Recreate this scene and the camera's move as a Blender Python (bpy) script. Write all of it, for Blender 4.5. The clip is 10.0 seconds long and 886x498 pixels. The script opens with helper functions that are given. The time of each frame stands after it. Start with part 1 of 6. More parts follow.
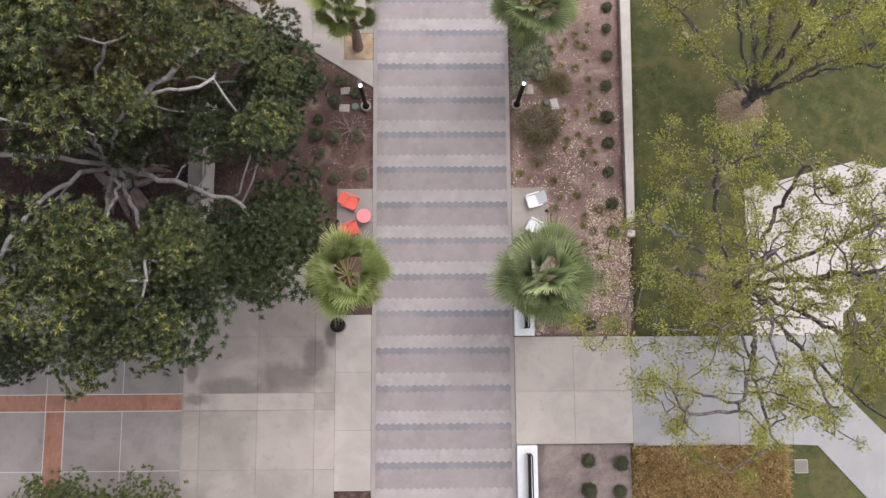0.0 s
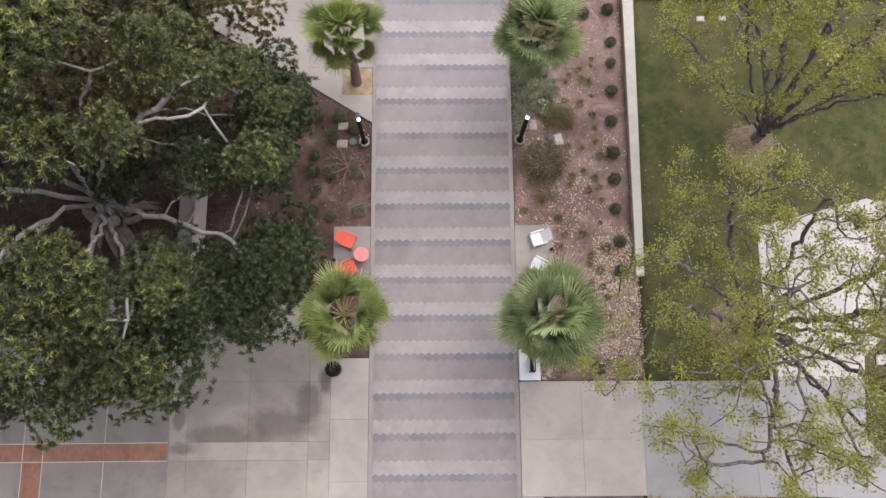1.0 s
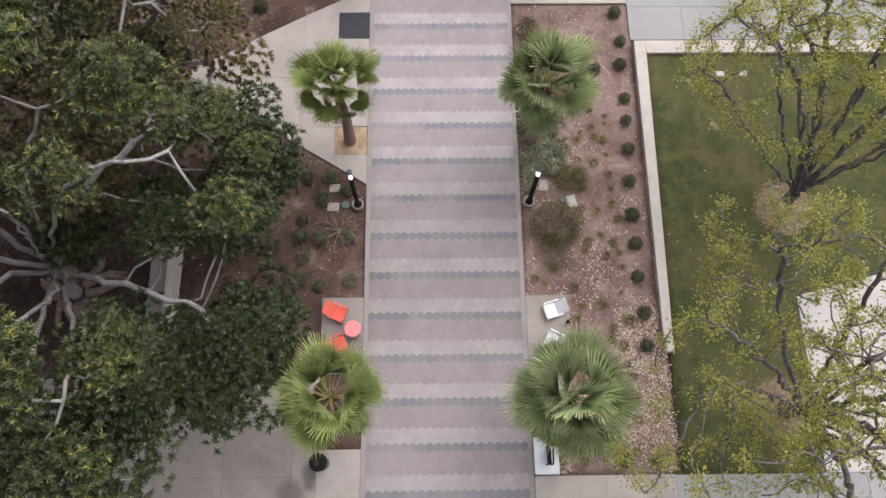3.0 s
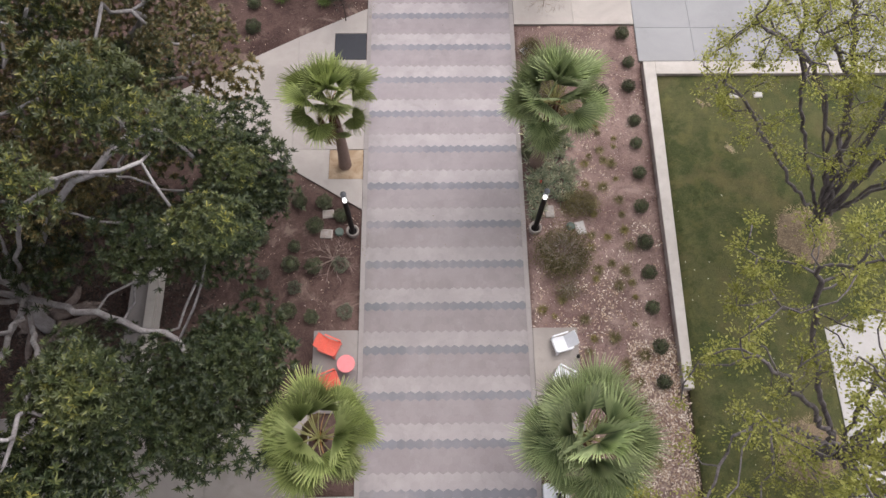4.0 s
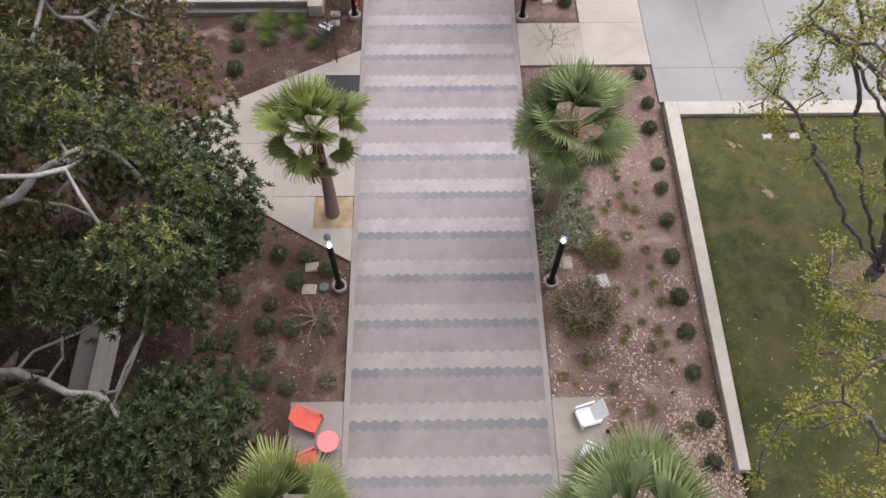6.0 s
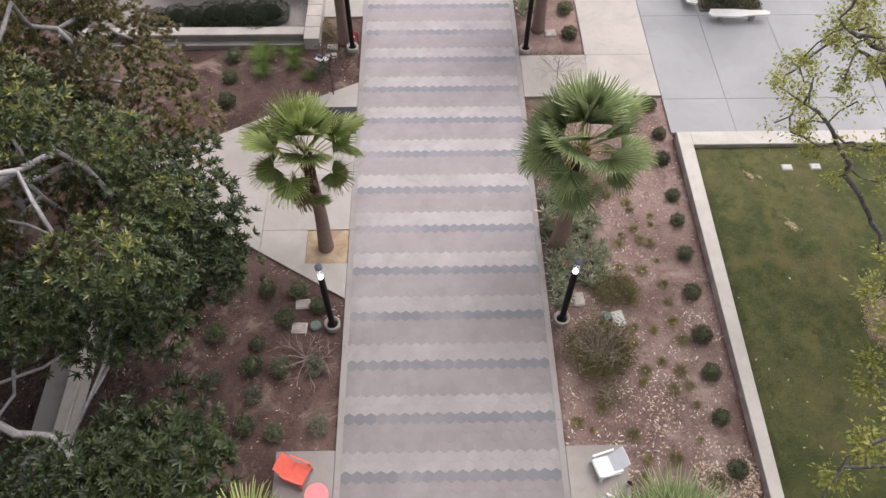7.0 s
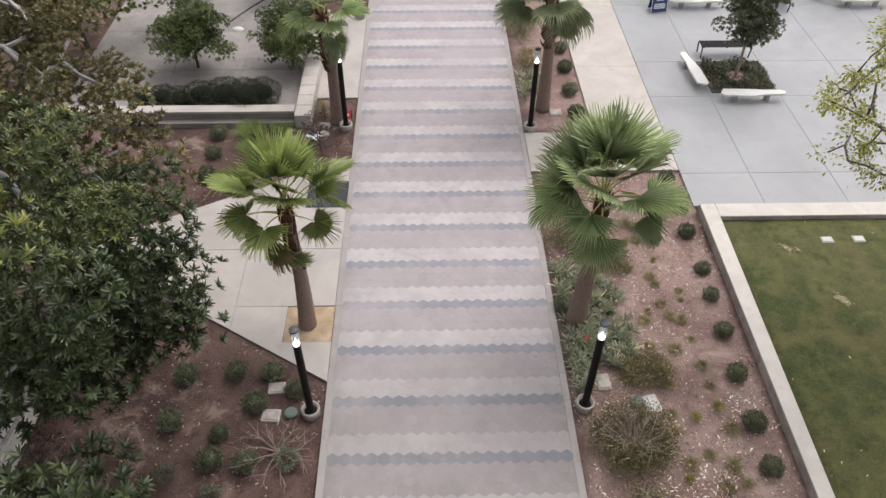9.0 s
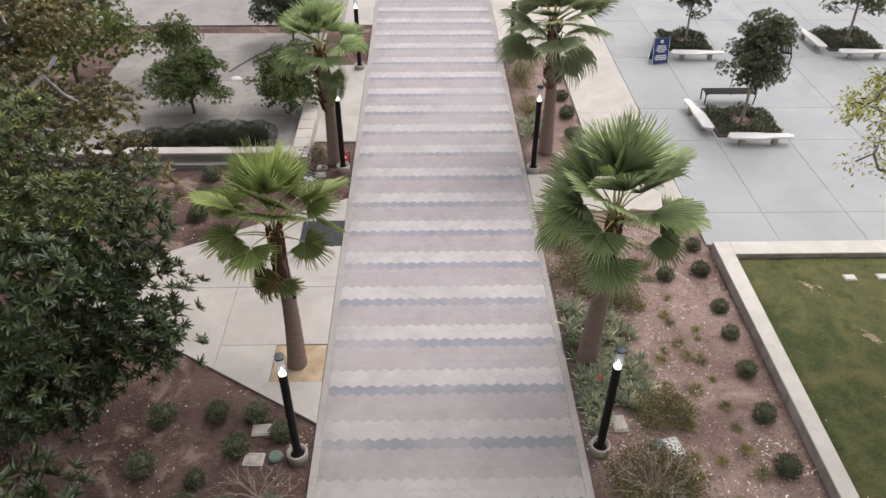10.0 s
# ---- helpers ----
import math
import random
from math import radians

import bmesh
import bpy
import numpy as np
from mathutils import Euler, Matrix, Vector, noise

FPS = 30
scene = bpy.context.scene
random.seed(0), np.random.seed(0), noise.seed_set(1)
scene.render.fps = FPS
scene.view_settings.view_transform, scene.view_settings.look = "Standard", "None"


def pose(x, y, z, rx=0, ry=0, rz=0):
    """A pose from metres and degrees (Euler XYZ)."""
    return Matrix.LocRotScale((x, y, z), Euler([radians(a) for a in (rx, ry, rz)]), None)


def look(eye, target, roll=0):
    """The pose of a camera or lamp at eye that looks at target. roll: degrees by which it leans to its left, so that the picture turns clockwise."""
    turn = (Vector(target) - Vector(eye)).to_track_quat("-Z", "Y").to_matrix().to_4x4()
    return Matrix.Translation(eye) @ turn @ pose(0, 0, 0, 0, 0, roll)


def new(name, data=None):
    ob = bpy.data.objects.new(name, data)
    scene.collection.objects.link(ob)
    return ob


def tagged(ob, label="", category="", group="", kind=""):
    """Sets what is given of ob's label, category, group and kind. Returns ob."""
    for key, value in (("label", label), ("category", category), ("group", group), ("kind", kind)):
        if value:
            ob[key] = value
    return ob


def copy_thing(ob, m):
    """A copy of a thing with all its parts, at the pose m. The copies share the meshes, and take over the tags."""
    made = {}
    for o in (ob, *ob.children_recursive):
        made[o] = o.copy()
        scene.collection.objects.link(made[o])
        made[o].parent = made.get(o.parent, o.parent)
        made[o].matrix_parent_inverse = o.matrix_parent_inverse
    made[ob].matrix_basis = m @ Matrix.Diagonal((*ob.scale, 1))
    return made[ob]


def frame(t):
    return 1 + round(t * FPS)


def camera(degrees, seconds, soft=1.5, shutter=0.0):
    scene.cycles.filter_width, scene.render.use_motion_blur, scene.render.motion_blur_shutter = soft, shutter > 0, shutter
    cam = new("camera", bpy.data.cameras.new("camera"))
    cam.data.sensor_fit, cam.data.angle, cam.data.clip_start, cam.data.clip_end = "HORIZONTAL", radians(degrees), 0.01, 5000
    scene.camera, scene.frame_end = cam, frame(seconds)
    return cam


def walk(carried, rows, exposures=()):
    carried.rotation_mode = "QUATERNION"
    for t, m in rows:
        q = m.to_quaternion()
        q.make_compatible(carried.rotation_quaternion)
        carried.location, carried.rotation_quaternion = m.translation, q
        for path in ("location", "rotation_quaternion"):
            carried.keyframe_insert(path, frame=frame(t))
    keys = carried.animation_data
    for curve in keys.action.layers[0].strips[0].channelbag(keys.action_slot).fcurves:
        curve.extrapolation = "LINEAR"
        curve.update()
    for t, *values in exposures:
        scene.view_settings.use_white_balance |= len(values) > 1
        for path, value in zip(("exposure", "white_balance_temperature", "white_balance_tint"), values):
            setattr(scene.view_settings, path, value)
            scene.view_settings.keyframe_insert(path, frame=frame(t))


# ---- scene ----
cam = camera(62.29, 10.0)
# seconds, eye (x, y, z), tilt up from straight down, lean, heading
PATH = [
    (0.0, -0.376, -0.352, 28.863, 7.615, -0.744, -0.406),
    (0.5, -0.396, -0.390, 28.282, 9.432, -0.775, -0.414),
    (1.0, -0.412, -0.414, 27.630, 11.197, -0.769, -0.454),
    (1.5, -0.425, -0.424, 26.915, 12.979, -0.758, -0.516),
    (2.0, -0.434, -0.421, 26.147, 14.760, -0.765, -0.621),
    (2.5, -0.439, -0.407, 25.335, 16.516, -0.720, -0.716),
    (3.0, -0.442, -0.383, 24.489, 18.250, -0.691, -0.767),
    (3.5, -0.444, -0.351, 23.618, 19.968, -0.678, -0.791),
    (4.0, -0.442, -0.312, 22.728, 21.686, -0.684, -0.813),
    (4.5, -0.439, -0.267, 21.828, 23.424, -0.706, -0.854),
    (5.0, -0.434, -0.217, 20.925, 25.251, -0.708, -0.908),
    (5.5, -0.429, -0.166, 20.023, 27.128, -0.628, -1.000),
    (6.0, -0.424, -0.112, 19.130, 29.247, -0.535, -1.063),
    (6.5, -0.418, -0.058, 18.248, 31.603, -0.438, -1.112),
    (7.0, -0.412, -0.005, 17.381, 34.179, -0.350, -1.164),
    (7.5, -0.407, 0.045, 16.529, 36.950, -0.285, -1.236),
    (8.0, -0.403, 0.092, 15.693, 39.751, -0.236, -1.296),
    (8.5, -0.401, 0.132, 14.870, 42.655, -0.258, -1.320),
    (9.0, -0.400, 0.166, 14.061, 45.616, -0.290, -1.300),
    (9.5, -0.400, 0.191, 13.256, 48.648, -0.294, -1.327),
    (10.0, -0.404, 0.208, 12.452, 51.970, -0.296, -1.313),
]
walk(cam, [(t, pose(x, y, z, tilt, lean, yaw)) for t, x, y, z, tilt, lean, yaw in PATH],
     [(0.0, 0.55, 6500, 14.5), (2.5, 0.55, 6500, 14.5), (5.5, 0.55, 6500, 14.5), (7.5, 0.66, 6500, 13), (10.0, 0.67, 6500, 10)])

# ---- sky, sun, exposure ----
world = bpy.data.worlds.new("overcast_sky")
scene.world = world
world.use_nodes = True
wn, wl = world.node_tree.nodes, world.node_tree.links
sky = wn.new("ShaderNodeTexSky")
sky.sky_type, sky.sun_disc = "NISHITA", False
sky.sun_elevation, sky.sun_rotation = radians(62), radians(40)
sky.air_density, sky.dust_density, sky.ozone_density = 1.0, 5.0, 1.0
soft_sky = wn.new("ShaderNodeHueSaturation")
soft_sky.inputs["Saturation"].default_value = 0.22
wl.new(sky.outputs[0], soft_sky.inputs["Color"])
wl.new(soft_sky.outputs[0], wn["Background"].inputs["Color"])
wn["Background"].inputs["Strength"].default_value = 0.15
sun_data = bpy.data.lights.new("sun", "SUN")
sun_data.energy, sun_data.angle, sun_data.color = 0.5, radians(85), (1.0, 0.97, 0.94)
sun = new("sun", sun_data)
SUN_AZ, SUN_EL = radians(40), radians(62)
sun.matrix_world = look((0, 0, 60), (-40 * math.sin(SUN_AZ), -40 * math.cos(SUN_AZ), 60 - 40 * math.tan(SUN_EL)))

# ---- materials ----


class Nodes:
    """Small wrapper to chain shader nodes."""

    def __init__(self, name):
        self.m = bpy.data.materials.new(name)
        self.m.use_nodes = True
        self.n, self.l = self.m.node_tree.nodes, self.m.node_tree.links
        self.bsdf = self.n["Principled BSDF"]
        self.pos = self.n.new("ShaderNodeNewGeometry").outputs["Position"]

    def put(self, socket, value):
        if hasattr(value, "is_output"):
            self.l.new(value, socket)
        else:
            socket.default_value = (*value, 1.0) if isinstance(value, tuple) and len(value) == 3 and socket.type == "RGBA" else value

    def noise(self, scale, detail=4.0, rough=0.55, distort=0.0, vector=None):
        t = self.n.new("ShaderNodeTexNoise")
        self.put(t.inputs["Vector"], vector if vector is not None else self.pos)
        t.inputs["Scale"].default_value, t.inputs["Detail"].default_value = scale, detail
        t.inputs["Roughness"].default_value, t.inputs["Distortion"].default_value = rough, distort
        return t.outputs["Fac"]

    def ramp(self, fac, lo, hi):
        r = self.n.new("ShaderNodeMapRange")
        r.interpolation_type = "SMOOTHSTEP"
        self.put(r.inputs["Value"], fac)
        r.inputs["From Min"].default_value, r.inputs["From Max"].default_value = lo, hi
        return r.outputs["Result"]

    def mix(self, fac, a, b, kind="MIX"):
        x = self.n.new("ShaderNodeMix")
        x.data_type, x.blend_type = "RGBA", kind
        self.put(x.inputs[0], fac), self.put(x.inputs[6], a), self.put(x.inputs[7], b)
        return x.outputs[2]

    def math(self, op, a, b=0.0):
        x = self.n.new("ShaderNodeMath")
        x.operation = op
        self.put(x.inputs[0], a), self.put(x.inputs[1], b)
        return x.outputs[0]

    def value(self, colour, amount, random_socket):
        """Shift a colour's brightness by a random number in 0..1."""
        h = self.n.new("ShaderNodeHueSaturation")
        self.put(h.inputs["Color"], colour)
        r = self.n.new("ShaderNodeMapRange")
        self.put(r.inputs["Value"], random_socket)
        r.inputs["To Min"].default_value, r.inputs["To Max"].default_value = 1 - amount, 1 + amount
        self.l.new(r.outputs[0], h.inputs["Value"])
        return h.outputs[0]

    def island(self):
        return self.n.new("ShaderNodeNewGeometry").outputs["Random Per Island"]

    def object(self):
        return self.n.new("ShaderNodeObjectInfo").outputs["Random"]

    def bump(self, height, strength, distance=0.01):
        b = self.n.new("ShaderNodeBump")
        b.inputs["Strength"].default_value, b.inputs["Distance"].default_value = strength, distance
        self.put(b.inputs["Height"], height)
        self.l.new(b.outputs[0], self.bsdf.inputs["Normal"])

    def done(self, colour, rough=0.8, metal=0.0, spec=None):
        self.put(self.bsdf.inputs["Base Color"], colour)
        self.put(self.bsdf.inputs["Roughness"], rough)
        self.bsdf.inputs["Metallic"].default_value = metal
        if spec is not None:
            self.bsdf.inputs["Specular IOR Level"].default_value = spec
        return self.m


def concrete(name, light, dark, patch=0.5, grit=35.0, vary=0.0, blots=0.35, rough=0.85, spots=()):
    """Cast concrete: mottled at two sizes, with faint dirt; spots: dark damp stains (x, y, radius x, radius y, y of the joint that stops it)."""
    k = Nodes(name)
    c = k.mix(k.ramp(k.noise(patch, 5, 0.6, 0.6), 0.3, 0.7), dark, light)
    c = k.mix(k.math("MULTIPLY", k.ramp(k.noise(patch * 4.3, 6, 0.65, 0.4), 0.5, 0.8), blots), c, tuple(v * 0.72 for v in dark))
    c = k.mix(0.22, c, k.mix(k.noise(grit, 3), tuple(v * 0.6 for v in dark), tuple(min(1, v * 1.2) for v in light)))
    if vary:
        c = k.value(c, vary, k.object())
    for x, y, rx, ry, stop in spots:
        d = k.n.new("ShaderNodeVectorMath")
        d.operation = "SUBTRACT"
        k.l.new(k.pos, d.inputs[0])
        d.inputs[1].default_value = (x, y, 0)
        e = k.n.new("ShaderNodeVectorMath")
        e.operation = "MULTIPLY"
        k.l.new(d.outputs[0], e.inputs[0])
        e.inputs[1].default_value = (1 / rx, 1 / ry, 0)
        q = k.n.new("ShaderNodeVectorMath")
        q.operation = "LENGTH"
        k.l.new(e.outputs[0], q.inputs[0])
        rag = k.math("ADD", q.outputs["Value"], k.math("MULTIPLY", k.noise(1.6, 5, 0.6, 0.5), 0.9))
        axes = k.n.new("ShaderNodeSeparateXYZ")
        k.l.new(k.pos, axes.inputs[0])
        c = k.mix(k.math("MULTIPLY", k.math("MULTIPLY", k.ramp(rag, 1.5, 0.85), k.ramp(axes.outputs[1], stop - 0.02, stop + 0.03)), 0.62), c, tuple(v * 0.38 for v in dark))
    k.bump(k.noise(grit * 2, 4), 0.25, 0.004)
    return k.done(c, rough, spec=0.25)


def leafy(name, dark, mid, young, gloss=0.45, vary=0.25, glow=0.25, flush=0.0):
    """Leaves: each differs a little; some young ones are lighter."""
    k = Nodes(name)
    r = k.island()
    ramp = k.n.new("ShaderNodeValToRGB")
    ramp.color_ramp.elements[0].color, ramp.color_ramp.elements[1].color = (*dark, 1), (*young, 1)
    ramp.color_ramp.elements[1].position = 1.0
    e = ramp.color_ramp.elements.new(0.6)
    e.color = (*mid, 1)
    k.l.new(r, ramp.inputs[0])
    c = k.value(ramp.outputs[0], vary, k.object())
    c = k.mix(k.math("MULTIPLY", k.ramp(k.noise(0.55, 2), 0.45, 0.7), 0.3), c, young)
    if flush:
        c = k.mix(k.math("MULTIPLY", k.ramp(k.object(), 0.45, 1.0), flush), c, young)
    k.done(c, gloss, spec=0.4)
    if glow:
        t = k.n.new("ShaderNodeBsdfTranslucent")
        k.put(t.inputs["Color"], k.mix(0.5, c, young))
        s = k.n.new("ShaderNodeMixShader")
        s.inputs[0].default_value = glow
        k.l.new(k.bsdf.outputs[0], s.inputs[1]), k.l.new(t.outputs[0], s.inputs[2])
        k.l.new(s.outputs[0], k.n["Material Output"].inputs["Surface"])
    return k.m


def plain(name, colour, rough=0.5, metal=0.0, wear=0.12, scale=9.0, bump=0.05, spec=None):
    k = Nodes(name)
    c = k.mix(k.ramp(k.noise(scale, 5), 0.3, 0.75), tuple(v * (1 - wear) for v in colour), tuple(min(1, v * (1 + wear)) for v in colour))
    k.bump(k.noise(scale * 9, 3), bump, 0.004)
    return k.done(c, rough, metal, spec)


def bark(name, light, dark, scale=5.0, stretch=0.25):
    k = Nodes(name)
    m = k.n.new("ShaderNodeMapping")
    m.inputs["Scale"].default_value = (1, 1, stretch)
    k.l.new(k.pos, m.inputs["Vector"])
    a = k.noise(scale, 6, 0.65, 0.8, m.outputs[0])
    c = k.mix(k.ramp(a, 0.3, 0.7), dark, light)
    c = k.mix(k.math("MULTIPLY", k.ramp(k.noise(scale * 5, 4), 0.5, 0.75), 0.5), c, tuple(v * 0.5 for v in dark))
    k.bump(a, 0.6, 0.03)
    return k.done(c, 0.9, spec=0.2)


def soil(name, light, dark, bits, dust=0.0):
    k = Nodes(name)
    c = k.mix(k.ramp(k.noise(0.55, 6, 0.62, 0.5), 0.32, 0.68), dark, light)
    c = k.mix(k.math("MULTIPLY", k.ramp(k.noise(7, 6, 0.7), 0.52, 0.72), 0.6), c, tuple(v * 0.5 for v in dark))
    c = k.mix(k.math("MULTIPLY", k.ramp(k.noise(2.2, 6, 0.7, 0.8), 0.48, 0.66), 0.5), c, tuple(v * 0.72 for v in dark))
    c = k.mix(k.math("MULTIPLY", k.ramp(k.noise(38, 3, 0.6), 0.56, 0.70), 0.6), c, bits)
    c = k.mix(k.math("MULTIPLY", k.ramp(k.noise(90, 2, 0.6), 0.56, 0.68), 0.45), c, tuple(v * 0.4 for v in dark))
    if dust:
        c = k.mix(k.math("MULTIPLY", k.ramp(k.noise(0.9, 6, 0.65, 1.2), 0.52, 0.68), dust), c, bits)
    k.bump(k.noise(14, 6, 0.7), 0.8, 0.05)
    return k.done(c, 0.95, spec=0.1)


def lawn(name):
    """Mown grass: olive and brown patches, thin worn places and fine blades."""
    k = Nodes(name)
    c = k.mix(k.ramp(k.noise(0.33, 4, 0.6, 0.7), 0.42, 0.60), (0.042, 0.055, 0.022), (0.097, 0.093, 0.044))
    c = k.mix(k.math("MULTIPLY", k.ramp(k.noise(0.75, 5, 0.65, 0.5), 0.50, 0.68), 0.6), c, (0.151, 0.134, 0.067))
    c = k.mix(k.math("MULTIPLY", k.ramp(k.noise(2.6, 5, 0.7, 0.6), 0.50, 0.68), 0.5), c, (0.136, 0.132, 0.059))
    c = k.mix(k.math("MULTIPLY", k.ramp(k.noise(1.2, 5, 0.65, 0.9), 0.50, 0.64), 0.36), c, (0.171, 0.168, 0.071))
    c = k.mix(k.math("MULTIPLY", k.ramp(k.noise(4.3, 6, 0.75, 0.8), 0.50, 0.66), 0.55), c, (0.041, 0.055, 0.014))
    c = k.mix(0.34, c, k.mix(k.ramp(k.noise(24, 5, 0.75), 0.32, 0.68), (0.034, 0.049, 0.015), (0.151, 0.158, 0.064)))
    c = k.mix(k.math("MULTIPLY", k.ramp(k.noise(1.5, 6, 0.72, 0.2), 0.48, 0.64), 0.32), c, (0.165, 0.150, 0.052))
    c = k.mix(k.math("MULTIPLY", k.ramp(k.noise(2.1, 6, 0.72, 0.2), 0.52, 0.66), 0.55), c, (0.036, 0.044, 0.015))
    c = k.mix(k.math("MULTIPLY", k.ramp(k.noise(0.5, 4, 0.6, 0.5), 0.52, 0.66), 0.4), c, (0.150, 0.122, 0.062))
    k.bump(k.noise(26, 5, 0.75), 0.7, 0.05)
    return k.done(c, 0.9, spec=0.15)


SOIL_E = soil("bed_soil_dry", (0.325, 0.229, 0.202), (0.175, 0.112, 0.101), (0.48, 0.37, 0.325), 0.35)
# part of the west soil's darkness is the fig crown's shade, put into the colour
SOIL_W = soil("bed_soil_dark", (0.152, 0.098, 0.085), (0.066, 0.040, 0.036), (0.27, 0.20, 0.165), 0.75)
GROUND = soil("earth", (0.13, 0.10, 0.075), (0.07, 0.05, 0.04), (0.2, 0.16, 0.12))
LAWN = lawn("lawn_grass")
CONC_PALE = concrete("concrete_pale", (0.435, 0.395, 0.367), (0.34, 0.308, 0.285), 0.6, vary=0.04)
CONC_BEIGE = concrete("concrete_beige", (0.48, 0.437, 0.40), (0.385, 0.346, 0.316), 0.7, vary=0.05, blots=0.5)
CONC_BLUE = concrete("concrete_cool", (0.368, 0.366, 0.370), (0.302, 0.300, 0.304), 0.4, vary=0.03, blots=0.3)
CONC_WHITE = concrete("concrete_white", (0.56, 0.54, 0.52), (0.48, 0.46, 0.44), 0.9, blots=0.25)
BENCH_WHITE = concrete("bench_white_concrete", (0.70, 0.675, 0.65), (0.62, 0.595, 0.57), 1.5, blots=0.2)
CONC_WALL = concrete("concrete_wall_cap", (0.57, 0.53, 0.49), (0.47, 0.43, 0.39), 1.2, blots=0.45)
CONC_LID = concrete("soiled_cover_concrete", (0.46, 0.42, 0.39), (0.29, 0.25, 0.225), 5.0, blots=0.9)
CONC_GREY = concrete("concrete_weathered", (0.385, 0.345, 0.315), (0.27, 0.24, 0.22), 0.6, vary=0.10, blots=0.6,
                     spots=((-6.1, -1.5, 1.7, 0.8, -2.07), (-8.1, -1.85, 1.7, 0.55, -2.07), (-5.0, -0.75, 0.6, 0.95, -2.07), (-4.4, 0.1, 0.3, 0.6, -2.07), (-9.68, -1.25, 0.3, 0.5, -2.07), (-9.55, -2.3, 0.6, 0.28, -2.7)))
CONC_DARK = concrete("concrete_dark_grey", (0.295, 0.268, 0.256), (0.21, 0.19, 0.182), 0.6, vary=0.06, blots=0.6)
CONC_TERRACE = concrete("concrete_terrace", (0.305, 0.276, 0.262), (0.21, 0.188, 0.177), 0.9, vary=0.03, blots=0.7)
CONC_STAINED = concrete("concrete_stained_face", (0.50, 0.445, 0.42), (0.24, 0.195, 0.18), 1.6, blots=0.8)
BORDER = concrete("walk_border_concrete", (0.345, 0.312, 0.302), (0.27, 0.243, 0.234), 0.8, blots=0.6)
JOINT = plain("joint_sand", (0.30, 0.265, 0.270), 0.95)


def paver(name, light, dark):
    k = Nodes(name)
    c = k.mix(k.ramp(k.noise(0.8, 6, 0.65, 0.5), 0.3, 0.72), dark, light)
    c = k.mix(k.math("MULTIPLY", k.ramp(k.noise(3.2, 5, 0.65), 0.5, 0.78), 0.4), c, tuple(v * 0.75 for v in dark))
    c = k.mix(0.3, c, k.mix(k.noise(55, 3), tuple(v * 0.7 for v in dark), tuple(min(1, v * 1.2) for v in light)))
    c = k.value(k.value(c, 0.04, k.island()), 0.04, k.object())
    c = k.mix(k.math("MULTIPLY", k.ramp(k.noise(0.32, 5, 0.65, 0.5), 0.44, 0.66), 0.6), c, (0.35, 0.313, 0.32))
    c = k.mix(k.math("MULTIPLY", k.ramp(k.noise(1.3, 6, 0.7, 0.8), 0.5, 0.74), 0.45), c, (0.27, 0.245, 0.25))
    c = k.mix(k.math("MULTIPLY", k.ramp(k.noise(1.9, 6, 0.7, 0.5), 0.56, 0.78), 0.35), c, (0.47, 0.445, 0.445))
    xyz = k.n.new("ShaderNodeSeparateXYZ")
    k.l.new(k.pos, xyz.inputs[0])
    # pavers a little darker towards the south, with a ragged edge
    worn = k.math("ADD", xyz.outputs[1], k.math("MULTIPLY", k.noise(0.25, 5, 0.65, 0.6), 9.0))
    c = k.mix(k.ramp(worn, 17.0, 9.0), c, (0.90, 0.895, 0.885), "MULTIPLY")
    # a second darker stretch around y = 7.8
    dark_stretch = k.math("ADD", k.math("ABSOLUTE", k.math("SUBTRACT", xyz.outputs[1], 7.8)), k.math("MULTIPLY", k.noise(0.4, 5, 0.65, 0.8), 6.0))
    c = k.mix(k.ramp(dark_stretch, 8.0, 4.0), c, (0.86, 0.865, 0.855), "MULTIPLY")
    grime = k.math("ADD", k.math("ABSOLUTE", xyz.outputs[0]), k.math("MULTIPLY", k.noise(0.9, 6, 0.7, 0.8), 2.4))
    c = k.mix(k.math("MULTIPLY", k.ramp(grime, 3.3, 4.1), 0.7), c, (0.80, 0.81, 0.79), "MULTIPLY")
    k.bump(k.noise(120, 3), 0.3, 0.003)
    return k.done(c, 0.85, spec=0.25)


PAVER_DARK = paver("hexagon_paver_blue_grey", (0.258, 0.256, 0.282), (0.205, 0.204, 0.228))
PAVER_MID = paver("hexagon_paver_mauve_grey", (0.355, 0.313, 0.320), (0.298, 0.262, 0.269))
PAVER_LIGHT = paver("hexagon_paver_pale", (0.436, 0.396, 0.398), (0.364, 0.328, 0.331))


def brickwork():
    k = Nodes("brick_paving")
    b = k.n.new("ShaderNodeTexBrick")
    m = k.n.new("ShaderNodeMapping")
    m.inputs["Rotation"].default_value = (0, 0, radians(90))
    k.l.new(k.pos, m.inputs["Vector"]), k.l.new(m.outputs[0], b.inputs["Vector"])
    b.inputs["Color1"].default_value, b.inputs["Color2"].default_value = (0.37, 0.185, 0.13, 1), (0.30, 0.15, 0.108, 1)
    b.inputs["Mortar"].default_value = (0.24, 0.15, 0.11, 1)
    b.inputs["Scale"].default_value, b.inputs["Mortar Size"].default_value = 1.0, 0.006
    b.inputs["Brick Width"].default_value, b.inputs["Row Height"].default_value = 0.2, 0.1
    c = k.mix(k.math("MULTIPLY", k.ramp(k.noise(1.5, 5), 0.45, 0.7), 0.45), b.outputs["Color"], (0.16, 0.085, 0.065))
    k.bump(b.outputs["Fac"], -0.4, 0.004)
    return k.done(c, 0.85, spec=0.2)


